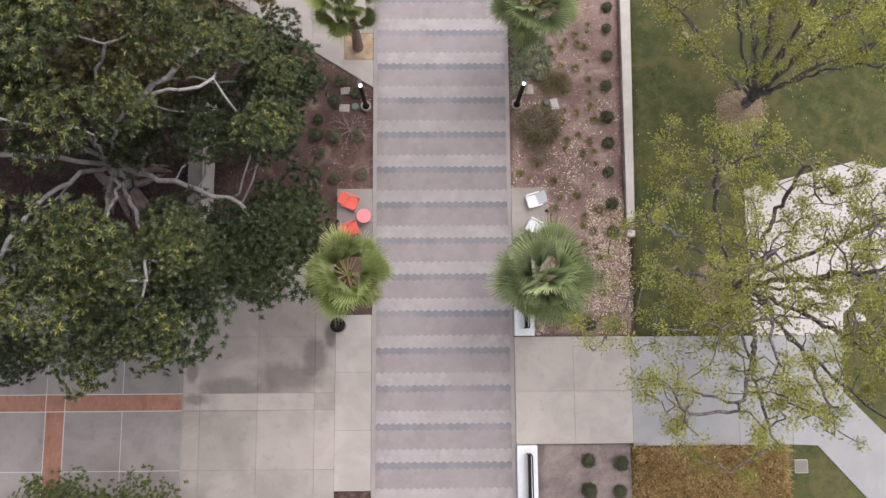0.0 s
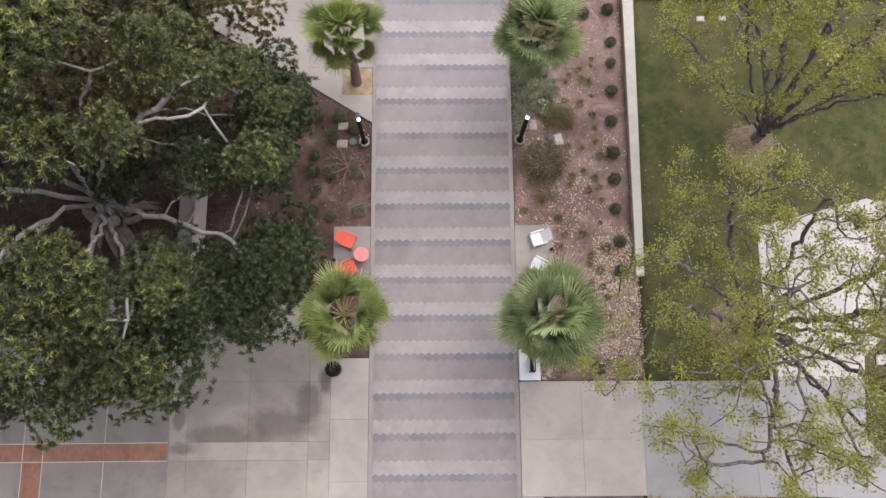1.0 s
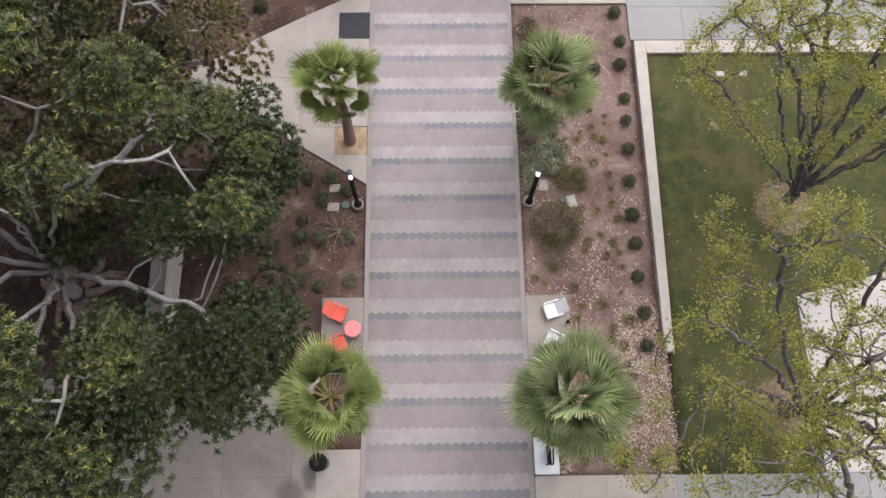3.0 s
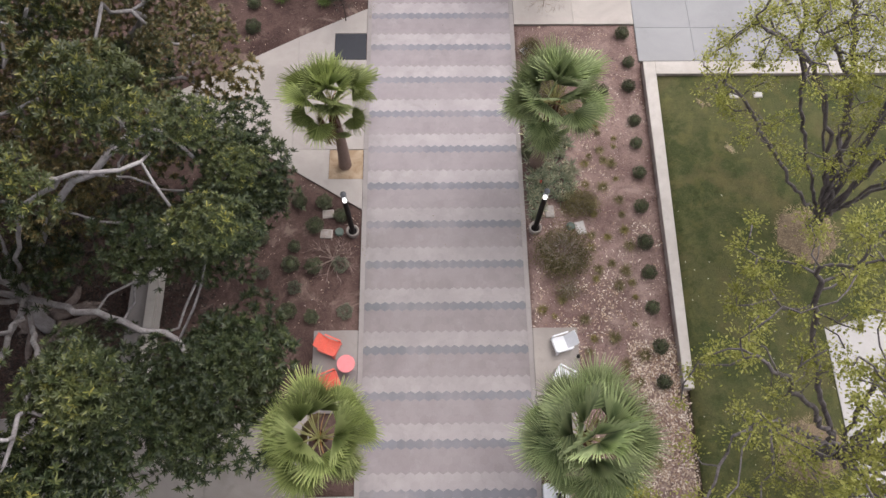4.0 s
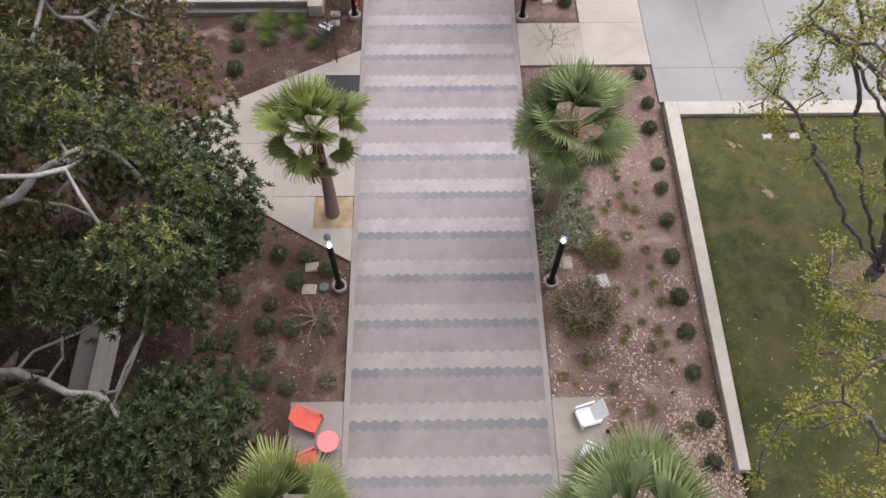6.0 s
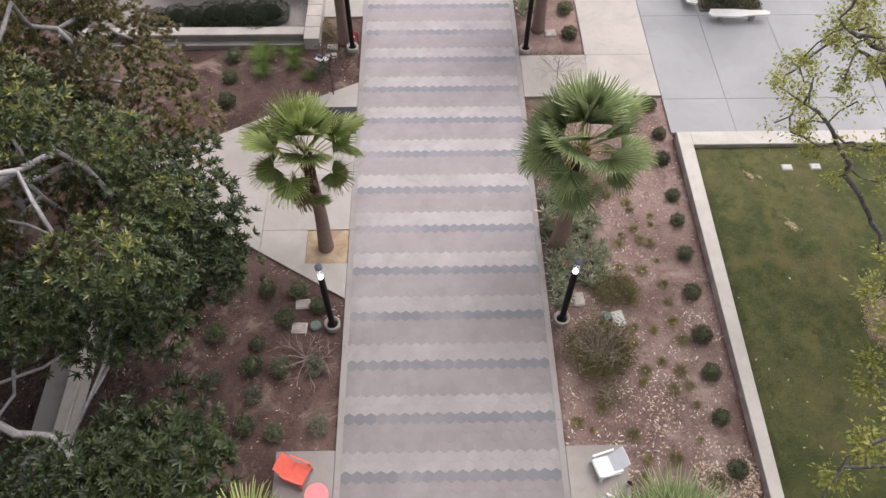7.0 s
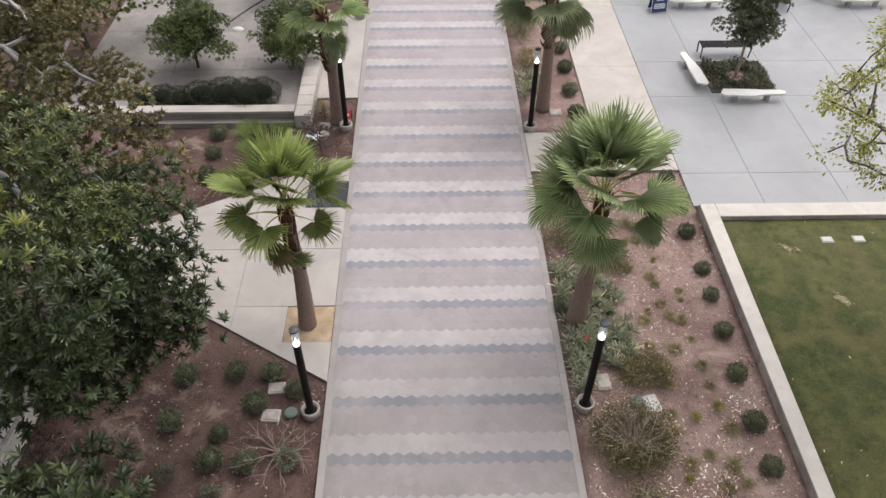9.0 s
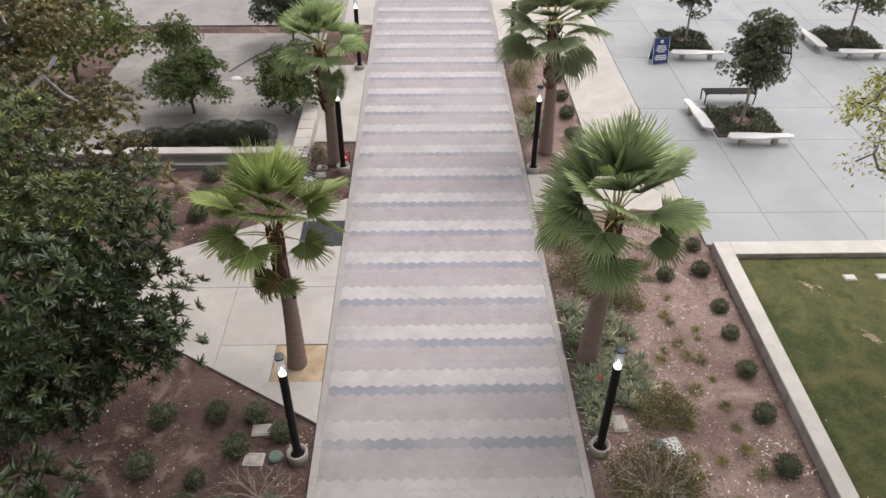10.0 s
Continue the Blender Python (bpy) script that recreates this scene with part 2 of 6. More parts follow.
BRICK = brickwork()
BARK_ROOT = bark("fig_root_bark", (0.25, 0.20, 0.18), (0.13, 0.10, 0.088), 4.0)
BARK_FIG = bark("fig_bark", (0.42, 0.40, 0.40), (0.26, 0.235, 0.23), 4.0)
BARK_DARK = bark("dark_bark", (0.13, 0.108, 0.10), (0.055, 0.045, 0.042), 7.0)
BARK_LAWN = bark("lawn_tree_bark", (0.225, 0.20, 0.205), (0.085, 0.073, 0.075), 7.0)
BARK_PINK = bark("pinkish_twig_bark", (0.33, 0.25, 0.215), (0.2, 0.145, 0.125), 9.0)
BARK_PALE = bark("pale_twig_bark", (0.40, 0.345, 0.285), (0.25, 0.205, 0.165), 9.0)
BARK_PALM = bark("palm_trunk_bark", (0.30, 0.215, 0.18), (0.195, 0.138, 0.116), 14.0, 2.5)
FIBRE = bark("palm_fibre", (0.17, 0.085, 0.05), (0.06, 0.03, 0.02), 18.0, 0.6)
# darker copy of the fig leaf, with the crown's shade in its colour
LEAF_FIG_SHADED = leafy("fig_inner_leaf", (0.016, 0.027, 0.012), (0.040, 0.057, 0.024), (0.095, 0.11, 0.040), 0.4, 0.25, 0.15)
LEAF_FIG = leafy("fig_leaf", (0.020, 0.034, 0.016), (0.053, 0.072, 0.030), (0.155, 0.168, 0.056), 0.34, 0.3, 0.14, 0.2)
LEAF_FIG_YOUNG = leafy("fig_young_leaf", (0.115, 0.138, 0.042), (0.215, 0.23, 0.062), (0.42, 0.385, 0.11), 0.34, 0.3, 0.22, 0.25)
LEAF_MAG = leafy("bronze_backed_leaf", (0.050, 0.062, 0.029), (0.108, 0.112, 0.047), (0.30, 0.215, 0.092), 0.34, 0.25, 0.16)
LEAF_LIME = leafy("lime_leaflet", (0.190, 0.212, 0.034), (0.315, 0.330, 0.066), (0.50, 0.485, 0.155), 0.55, 0.15, 0.35)
LEAF_DARK = leafy("street_tree_leaf", (0.026, 0.042, 0.022), (0.058, 0.078, 0.038), (0.10, 0.12, 0.055), 0.45, 0.2, 0.12)
LEAF_ROUND = leafy("clipped_shrub_leaf", (0.046, 0.058, 0.034), (0.098, 0.108, 0.062), (0.20, 0.195, 0.115), 0.7, 0.3, 0.1)
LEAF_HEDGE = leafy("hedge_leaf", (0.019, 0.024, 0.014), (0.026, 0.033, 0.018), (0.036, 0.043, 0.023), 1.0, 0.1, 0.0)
LEAF_CLUMP = leafy("green_clump_blade", (0.07, 0.11, 0.025), (0.13, 0.18, 0.045), (0.22, 0.26, 0.08), 0.7, 0.2, 0.2)
LEAF_STREET = leafy("plaza_tree_leaf", (0.050, 0.064, 0.036), (0.105, 0.118, 0.064), (0.20, 0.205, 0.115), 0.45, 0.2, 0.15)
LEAF_STRAW = leafy("straw_bit", (0.26, 0.195, 0.115), (0.40, 0.31, 0.19), (0.55, 0.44, 0.28), 0.85, 0.1, 0.0)
LEAF_GREYISH = leafy("grey_shrub_leaf", (0.075, 0.09, 0.06), (0.14, 0.155, 0.105), (0.22, 0.22, 0.16), 0.75, 0.2, 0.15)
LEAF_CITRUS = leafy("small_tree_leaf", (0.046, 0.068, 0.022), (0.092, 0.124, 0.038), (0.17, 0.19, 0.055), 0.4, 0.2, 0.15)
LEAF_DRY = leafy("dry_grass_blade", (0.29, 0.195, 0.08), (0.54, 0.39, 0.18), (0.78, 0.62, 0.34), 0.8, 0.2, 0.2)
LEAF_OLIVE = leafy("dry_shrub_leaf", (0.082, 0.074, 0.030), (0.15, 0.132, 0.054), (0.27, 0.215, 0.105), 0.8, 0.25, 0.15)
LEAF_TUFT = leafy("grass_tuft_blade", (0.085, 0.080, 0.022), (0.165, 0.145, 0.040), (0.30, 0.235, 0.09), 0.7, 0.25, 0.2)
LEAF_ALOE = leafy("aloe_leaf", (0.20, 0.26, 0.18), (0.40, 0.45, 0.32), (0.72, 0.65, 0.48), 0.6, 0.2, 0.1)
LEAF_BRIGHT = leafy("bright_tree_leaf", (0.055, 0.085, 0.018), (0.115, 0.15, 0.03), (0.2, 0.22, 0.05), 0.5, 0.2, 0.2)
LITTER = leafy("fallen_leaf", (0.28, 0.17, 0.105), (0.55, 0.42, 0.32), (0.86, 0.78, 0.68), 0.8, 0.1, 0.0)
# dark leaf crumbs; under the fig their darkness stands in for the crown's shade
MOULD_SHADE = leafy("dark_leaf_mould", (0.028, 0.021, 0.019), (0.05, 0.036, 0.032), (0.10, 0.07, 0.055), 0.8, 0.1, 0.0)
PETAL = leafy("pale_fallen_leaf", (0.45, 0.42, 0.30), (0.6, 0.58, 0.45), (0.72, 0.7, 0.6), 0.8, 0.1, 0.0)


def frond_green(name, dark, light, glow=0.25):
    """Fan leaf: rays from the leaf's hub paint the pleats' lit and shaded sides light and dark; paler outwards."""
    k = Nodes(name)
    at = k.n.new("ShaderNodeTexCoord").outputs["Object"]
    xyz = k.n.new("ShaderNodeSeparateXYZ")
    k.l.new(at, xyz.inputs[0])
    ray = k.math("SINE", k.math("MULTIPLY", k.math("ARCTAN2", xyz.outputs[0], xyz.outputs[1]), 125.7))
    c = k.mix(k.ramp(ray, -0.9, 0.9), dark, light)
    r = k.n.new("ShaderNodeVectorMath")
    r.operation = "LENGTH"
    k.l.new(at, r.inputs[0])
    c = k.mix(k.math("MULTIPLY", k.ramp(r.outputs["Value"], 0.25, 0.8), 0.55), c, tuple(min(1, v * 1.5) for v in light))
    c = k.value(c, 0.38, k.object())
    k.done(c, 0.42, spec=0.45)
    t = k.n.new("ShaderNodeBsdfTranslucent")
    k.put(t.inputs["Color"], c)
    s = k.n.new("ShaderNodeMixShader")
    s.inputs[0].default_value = glow
    k.l.new(k.bsdf.outputs[0], s.inputs[1]), k.l.new(t.outputs[0], s.inputs[2])
    k.l.new(s.outputs[0], k.n["Material Output"].inputs["Surface"])
    return k.m


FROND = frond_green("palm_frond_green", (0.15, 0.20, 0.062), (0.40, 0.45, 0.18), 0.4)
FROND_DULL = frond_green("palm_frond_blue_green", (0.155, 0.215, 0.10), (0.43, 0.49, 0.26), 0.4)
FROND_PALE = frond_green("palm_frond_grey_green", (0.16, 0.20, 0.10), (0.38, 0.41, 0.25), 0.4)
FROND_DRY = leafy("palm_frond_browning", (0.075, 0.055, 0.022), (0.12, 0.09, 0.035), (0.2, 0.15, 0.06), 0.7, 0.2, 0.15)
PETIOLE = plain("palm_petiole", (0.32, 0.31, 0.12), 0.5)
STALK = plain("palm_flower_stalk", (0.42, 0.24, 0.10), 0.7)
ORANGE = plain("orange_red_plastic", (0.76, 0.155, 0.11), 0.45, wear=0.06, spec=0.4)
PINK = plain("pink_plastic", (0.80, 0.235, 0.25), 0.5, wear=0.05)
WHITE = plain("white_plastic", (0.78, 0.79, 0.82), 0.45, wear=0.04)
BLACK = plain("black_powder_coat", (0.016, 0.014, 0.014), 0.6, wear=0.25, spec=0.1)
DARK_STEEL = plain("dark_grey_steel", (0.075, 0.078, 0.088), 0.6, 0.3)
LID_GREEN = plain("green_plastic_lid", (0.10, 0.135, 0.115), 0.6)
GRANITE = concrete("tan_decomposed_granite", (0.47, 0.365, 0.26), (0.28, 0.19, 0.115), 2.2, 60, blots=0.8)
GRATE = plain("dark_grate_steel", (0.030, 0.032, 0.040), 0.6, 0.3)
SIGN_BLUE = plain("sign_blue", (0.025, 0.05, 0.16), 0.45)
SIGN_WHITE = plain("sign_white", (0.8, 0.8, 0.8), 0.5)
BANNER_RED = plain("banner_red", (0.55, 0.04, 0.05), 0.6)
ROCK = concrete("pale_rock", (0.62, 0.60, 0.57), (0.45, 0.43, 0.41), 4.0)


def glowing(name, colour, strength):
    k = Nodes(name)
    k.bsdf.inputs["Emission Color"].default_value, k.bsdf.inputs["Emission Strength"].default_value = (*colour, 1), strength
    return k.done((0.9, 0.9, 0.88), 0.3)


def clear(name):
    k = Nodes(name)
    t = k.n.new("ShaderNodeBsdfTransparent")
    t.inputs["Color"].default_value = (0.93, 0.94, 0.95, 1)
    s = k.n.new("ShaderNodeMixShader")
    s.inputs[0].default_value = 0.2
    k.l.new(t.outputs[0], s.inputs[1]), k.l.new(k.bsdf.outputs[0], s.inputs[2])
    k.l.new(s.outputs[0], k.n["Material Output"].inputs["Surface"])
    return k.done((0.7, 0.72, 0.74), 0.08)


GLOW = glowing("lamp_glow", (1.0, 0.97, 0.92), 2.6)
GLASS = clear("lamp_glass")

# ---- mesh tools ----


def mesh(name, verts, faces, material, smooth=False):
    me = bpy.data.meshes.new(name)
    me.from_pydata([tuple(v) for v in verts], [], [tuple(f) for f in faces])
    me.materials.append(material)
    if smooth:
        me.polygons.foreach_set("use_smooth", [True] * len(me.polygons))
    me.update()
    return me


def thing(name, data=None, at=(0, 0, 0), turn=0.0, label="", category="", group="", kind=""):
    ob = new(name, data)
    ob.matrix_basis = pose(*at, 0, 0, turn)
    return tagged(ob, label, category, group, kind)


def child(name, data, parent, m=None, label="", kind=""):
    ob = new(name, data)
    ob.parent = parent
    if m is not None:
        ob.matrix_basis = m
    return tagged(ob, label, kind=kind)


def from_bm(name, bm, material, smooth=False):
    me = bpy.data.meshes.new(name)
    bm.normal_update()
    bm.to_mesh(me)
    bm.free()
    me.materials.append(material)
    if smooth:
        me.polygons.foreach_set("use_smooth", [True] * len(me.polygons))
    return me


def part(name, bm, material, parent, label="", smooth=False):
    """Links a bmesh as one mesh object under a thing or a part."""
    return child(name, from_bm(name, bm, material, smooth), parent, label=label)


def add_box(bm, x0, y0, z0, x1, y1, z1, bevel=0.0, m=None):
    made = bmesh.ops.create_cube(bm, size=1)["verts"]
    for v in made:
        v.co = Vector((x0 + (v.co.x + 0.5) * (x1 - x0), y0 + (v.co.y + 0.5) * (y1 - y0), z0 + (v.co.z + 0.5) * (z1 - z0)))
    if bevel:
        edges = list({e for v in made for e in v.link_edges})
        out = bmesh.ops.bevel(bm, geom=edges, offset=bevel, segments=2, affect="EDGES", profile=0.6)
        made = list({v for f in out["faces"] for v in f.verts} | {v for v in made if v.is_valid})
    if m is not None:
        bmesh.ops.transform(bm, matrix=m, verts=made)
    return bm


def boxed(x0, y0, z0, x1, y1, z1, bevel=0.0, m=None):
    return add_box(bmesh.new(), x0, y0, z0, x1, y1, z1, bevel, m)


def prism(poly, z0, z1, bevel=0.012):
    """An upright prism over a polygon given anticlockwise, its top edge eased."""
    bm = bmesh.new()
    low = [bm.verts.new((x, y, z0)) for x, y in poly]
    top = [bm.verts.new((x, y, z1)) for x, y in poly]
    bm.faces.new(low[::-1])
    cap = bm.faces.new(top)
    for i in range(len(poly)):
        j = (i + 1) % len(poly)
        bm.faces.new((low[i], low[j], top[j], top[i]))
    if bevel:
        bmesh.ops.bevel(bm, geom=list(cap.edges), offset=bevel, segments=1, affect="EDGES")
    return bm


def lathe(profile, sides=20, m=None):
    """A turned shape from (radius, height) pairs."""
    bm = bmesh.new()
    rings = []
    for r, z in profile:
        if r < 1e-5:
            rings.append([bm.verts.new((0, 0, z))])
        else:
            rings.append([bm.verts.new((r * math.cos(2 * math.pi * i / sides), r * math.sin(2 * math.pi * i / sides), z)) for i in range(sides)])
    for a, b in zip(rings, rings[1:]):
        for i in range(sides):
            j = (i + 1) % sides
            if len(a) == 1 and len(b) == 1:
                continue
            if len(a) == 1:
                bm.faces.new((a[0], b[j], b[i]))
            elif len(b) == 1:
                bm.faces.new((a[i], a[j], b[0]))
            else:
                bm.faces.new((a[i], a[j], b[j], b[i]))
    bmesh.ops.recalc_face_normals(bm, faces=bm.faces)
    if m is not None:
        bmesh.ops.transform(bm, matrix=m, verts=bm.verts)
    return bm


def add_tube(bm, points, radii, sides=6):
    """A round tube along points."""
    last = None
    n = len(points)
    for i, p in enumerate(points):
        p = Vector(p)
        d = (Vector(points[min(i + 1, n - 1)]) - Vector(points[max(i - 1, 0)])).normalized()
        a = d.orthogonal().normalized() if last is None else (side - d * side.dot(d)).normalized()
        side, b = a, d.cross(a)
        r = radii[i] if hasattr(radii, "__len__") else radii
        ring = [bm.verts.new(p + (a * math.cos(2 * math.pi * k / sides) + b * math.sin(2 * math.pi * k / sides)) * r) for k in range(sides)]
        if last:
            for k in range(sides):
                j = (k + 1) % sides
                bm.faces.new((last[k], last[j], ring[j], ring[k]))
        else:
            bm.faces.new(ring[::-1])
        last = ring
    bm.faces.new(last)
    return bm


def unit(v):
    return v / np.maximum(np.linalg.norm(v, axis=-1, keepdims=True), 1e-9)


def leaves_mesh(name, base, along, up, length, width, material, fold=0.15, bend=0.0, blunt=False):
    """Many small leaves, each a folded blade of its own: four-cornered, or blunt-ended with five corners."""
    base, along = np.asarray(base, float), unit(np.asarray(along, float))
    n = len(base)
    length, width = np.broadcast_to(length, (n,))[:, None], np.broadcast_to(width, (n,))[:, None]
    side = unit(np.cross(along, up))
    lift = np.cross(side, along)
    mid = base + along * length * 0.5 + lift * length * bend
    v = np.stack([base, mid + side * width * 0.5 + lift * width * fold, base + along * length, mid - side * width * 0.5 + lift * width * fold], 1).reshape(-1, 3)
    if blunt:
        q = base + along * length * 0.42 + lift * length * bend
        e = base + along * length * 0.95
        v = np.stack([base, q + side * width * 0.5 + lift * width * fold, e + side * width * 0.17, e - side * width * 0.17, q - side * width * 0.5 + lift * width * fold], 1).reshape(-1, 3)
        idx = np.arange(n) * 5
        return arrays_mesh(name, v, np.concatenate([np.stack([idx, idx + a, idx + b], 1) for a, b in ((1, 2), (2, 3), (3, 4))]), material)
    idx = np.arange(n) * 4
    tri = np.concatenate([np.stack([idx, idx + 1, idx + 2], 1), np.stack([idx, idx + 2, idx + 3], 1)])
    return arrays_mesh(name, v, tri, material)


def arrays_mesh(name, v, tri, material):
    me = bpy.data.meshes.new(name)
    me.vertices.add(len(v))
    me.vertices.foreach_set("co", np.asarray(v, np.float32).ravel())
    me.loops.add(len(tri) * 3)
    me.loops.foreach_set("vertex_index", np.asarray(tri, np.int32).ravel())
    me.polygons.add(len(tri))
    me.polygons.foreach_set("loop_start", np.arange(len(tri), dtype=np.int32) * 3)
    me.materials.append(material)
    me.update(calc_edges=True)
    return me


def rand_dirs(rng, n):
    return unit(rng.normal(size=(n, 3)))


def swell(x, y, z, rise):
    """Height of an uneven bed at a place."""
    return z + rise * (noise.noise(Vector((x * 0.7, y * 0.7, 3.1))) + 0.5 * noise.noise(Vector((x * 2.3, y * 2.3, 7.7))))


# ---- trees ----


def grow(rng, trunk, targets, step, reach=6.0, kill=0.8, lift=0.08, wander=0.12, most=2600, forks=()):
    """Branches that grow from the trunk's points towards the targets. Returns nodes, parents."""
    nodes, parents = [np.array(p, float) for p in trunk], [-1] + list(range(len(trunk) - 1))
    fork = len(nodes) - 1
    for end in forks:
        a, b = nodes[fork], np.array(end, float)
        count = max(2, int(np.linalg.norm(b - a) / step))
        up = rng.uniform(-0.1, 0.22) * np.linalg.norm(b - a)
        prev = fork
        for i in range(1, count + 1):
            q = i / count
            nodes.append(a + (b - a) * q + np.array([0, 0, up * math.sin(q * math.pi)]) + rng.normal(size=3) * 0.05)
            parents.append(prev)
            prev = len(nodes) - 1
    t = np.asarray(targets, float)
    alive = np.ones(len(t), bool)
    near, dist = np.zeros(len(t), int), np.full(len(t), 1e9)

    def see(k):
        d = np.linalg.norm(t - nodes[k], axis=1)
        better = d < dist
        near[better], dist[better] = k, d[better]

    for k in range(len(nodes)):
        see(k)
    spent = {}
    while alive.any() and len(nodes) < most:
        pull = {}
        for i in np.nonzero(alive & (dist < reach))[0]:
            pull.setdefault(near[i], []).append(i)
        if not pull:
            i = np.nonzero(alive)[0][np.argmin(dist[alive])]
            pull[near[i]] = [i]
        grown = 0
        for k, ids in pull.items():
            if spent.get(k, 0) > 3:
                alive[ids] = False
                continue
            spent[k] = spent.get(k, 0) + 1
            d = unit(t[ids] - nodes[k]).sum(0)
            d = unit(unit(d) + np.array([0, 0, lift]) + rng.normal(size=3) * wander)
            nodes.append(nodes[k] + d * step)
            parents.append(k)
            see(len(nodes) - 1)
            grown += 1
        alive &= dist > kill
        if not grown:
            break
    return np.array(nodes), np.array(parents)


def branch_mesh(name, nodes, parents, material, tip=0.012, power=2.3, thickest=0.5, flare=1.0):
    """Tapered round limbs along the nodes; a limb is as thick as the twigs that it carries ask for."""
    n = len(nodes)
    load = np.zeros(n)
    kids = [[] for _ in range(n)]
    for k in range(n - 1, 0, -1):
        load[k] += tip ** power if load[k] == 0 else 0
        load[parents[k]] += load[k]
        kids[parents[k]].append(k)
    r = np.minimum(load ** (1 / power), thickest)
    limb = np.zeros(n, int)
    stout = r > 0.62 * r[0]
    stout[0] = True
    groups = 0
    for k in range(1, n):
        p = parents[k]
        if stout[k] and limb[p] == 0:
            continue
        if limb[p] == 0:
            groups += 1
            limb[k] = groups
        else:
            limb[k] = limb[p]
    sets = [([], []) for _ in range(groups + 1)]
    for k in range(1, n):
        verts, faces = sets[limb[k]]
        p = parents[k]
        a, b = Vector(nodes[p]), Vector(nodes[k])
        d = (b - a).normalized()
        first = d if p == 0 else (a - Vector(nodes[parents[p]])).normalized()
        sides = 9 if r[k] > 0.08 else 6 if r[k] > 0.03 else 4
        ra = min(r[p], r[k] * 1.25) * (flare if p == 0 else 1)
        s = len(verts)
        ref = Vector((0.31, 0.77, 0.56))
        for c, dd, rr in ((a, (d + first).normalized(), ra), (b, d, r[k])):
            u = dd.cross(ref).normalized()
            w = dd.cross(u)
            verts += [c + (u * math.cos(2 * math.pi * i / sides) + w * math.sin(2 * math.pi * i / sides)) * rr for i in range(sides)]
        faces += [(s + i, s + (i + 1) % sides, s + sides + (i + 1) % sides, s + sides + i) for i in range(sides)]
        if not kids[k]:
            faces.append(tuple(range(s + sides, s + 2 * sides)))
    return [mesh(name if i else "trunk", *s, material, True) for i, s in enumerate(sets) if s[0]], r


def clump_mesh(rng, name, material, rosettes, leaf, per=11, flat=0.72, spread=1.0, young=None, blunt=False, flushed=1.0, slim=0.33):
    """A bough's foliage: leaf rosettes over a rounded cushion, the leaves pointing out from each."""
    p = rand_dirs(rng, rosettes)
    p[:, 2] = np.where(p[:, 2] < -0.25, -p[:, 2], p[:, 2])
    lobes = 1 + 0.22 * np.sin(p[:, :1] * 4.1 + 1.3) * np.cos(p[:, 1:2] * 3.7 + p[:, 2:] * 2.2)
    rad = np.where(rng.random(rosettes) < 0.72, rng.uniform(0.84, 1.04, rosettes), rng.uniform(0.35, 0.85, rosettes))[:, None]
    c = p * lobes * rad * np.array([spread, spread, flat])
    axis = unit(p * np.array([1, 1, 1.1]) + np.array([0, 0, 0.75]) + rng.normal(size=(rosettes, 3)) * 0.28)
    c, axis = np.repeat(c, per, 0), np.repeat(axis, per, 0)
    ring = np.tile(np.arange(per) * 2.399, rosettes) + np.repeat(rng.uniform(0, 6.28, rosettes), per)
    a = unit(np.cross(axis, [0.3, 0.9, 0.2]))
    b = np.cross(axis, a)
    openness = np.tile(np.linspace(1.5, 0.35, per), rosettes)[:, None] + rng.normal(size=(len(c), 1)) * 0.15
    d = unit((a * np.cos(ring)[:, None] + b * np.sin(ring)[:, None]) * openness + axis * 0.55)
    L = leaf * rng.uniform(0.7, 1.15, len(c))
    me = leaves_mesh(name, c, d, axis, L, L * slim, material, 0.2, 0.06, blunt)
    if young:
        me.materials.append(young)
        tip = (np.tile(np.arange(per), rosettes) >= per * 0.55) & np.repeat(rng.random(rosettes) < flushed * (0.10 + 0.55 * np.clip(p[:, 2], 0, 1)), per)
        me.polygons.foreach_set("material_index", np.tile(tip, 3 if blunt else 2).astype(np.int32))
    return me

# ---- ground, beds, lawn ----
g = 400.0
ground = thing("ground", from_bm("ground", prism([(-g, -g), (g, -g), (g, g), (-g, g)], -1.2, -0.14, 0), GROUND), label="bare brown earth around the paved places", category="ground", kind="structure")


LAWN_SLOPE = 0.0115


def uneven(name, poly, z, material, label, category, cell=0.35, rise=0.035, kind="structure", slope=0.0):
    """A gently uneven sheet over a polygon, its rim turned down; slope: its climb along y, from y = 4 on."""
    bm = bmesh.new()
    face = bm.faces.new([bm.verts.new((x, y, z)) for x, y in poly])
    xs, ys = [p[0] for p in poly], [p[1] for p in poly]
    for axis, lo, hi in ((0, min(xs), max(xs)), (1, min(ys), max(ys))):
        steps = max(1, int((hi - lo) / cell))
        for i in range(1, steps):
            co, no = [0, 0, 0], [0, 0, 0]
            co[axis], no[axis] = lo + (hi - lo) * i / steps, 1
            bmesh.ops.bisect_plane(bm, geom=list(bm.verts) + list(bm.edges) + list(bm.faces), plane_co=co, plane_no=no)
    rim = {v for e in bm.edges if e.is_boundary for v in e.verts}
    for v in bm.verts:
        v.co.z = (swell(v.co.x, v.co.y, z, rise) if v not in rim else z - 0.01) + slope * max(0.0, v.co.y - 4)
    skirt = bmesh.ops.extrude_edge_only(bm, edges=[e for e in bm.edges if e.is_boundary])
    for v in skirt["geom"]:
        if isinstance(v, bmesh.types.BMVert):
            v.co.z = z - 0.2
    bmesh.ops.recalc_face_normals(bm, faces=bm.faces)
    return thing(name, from_bm(name, bm, material, True), label=label, category=category, kind=kind)


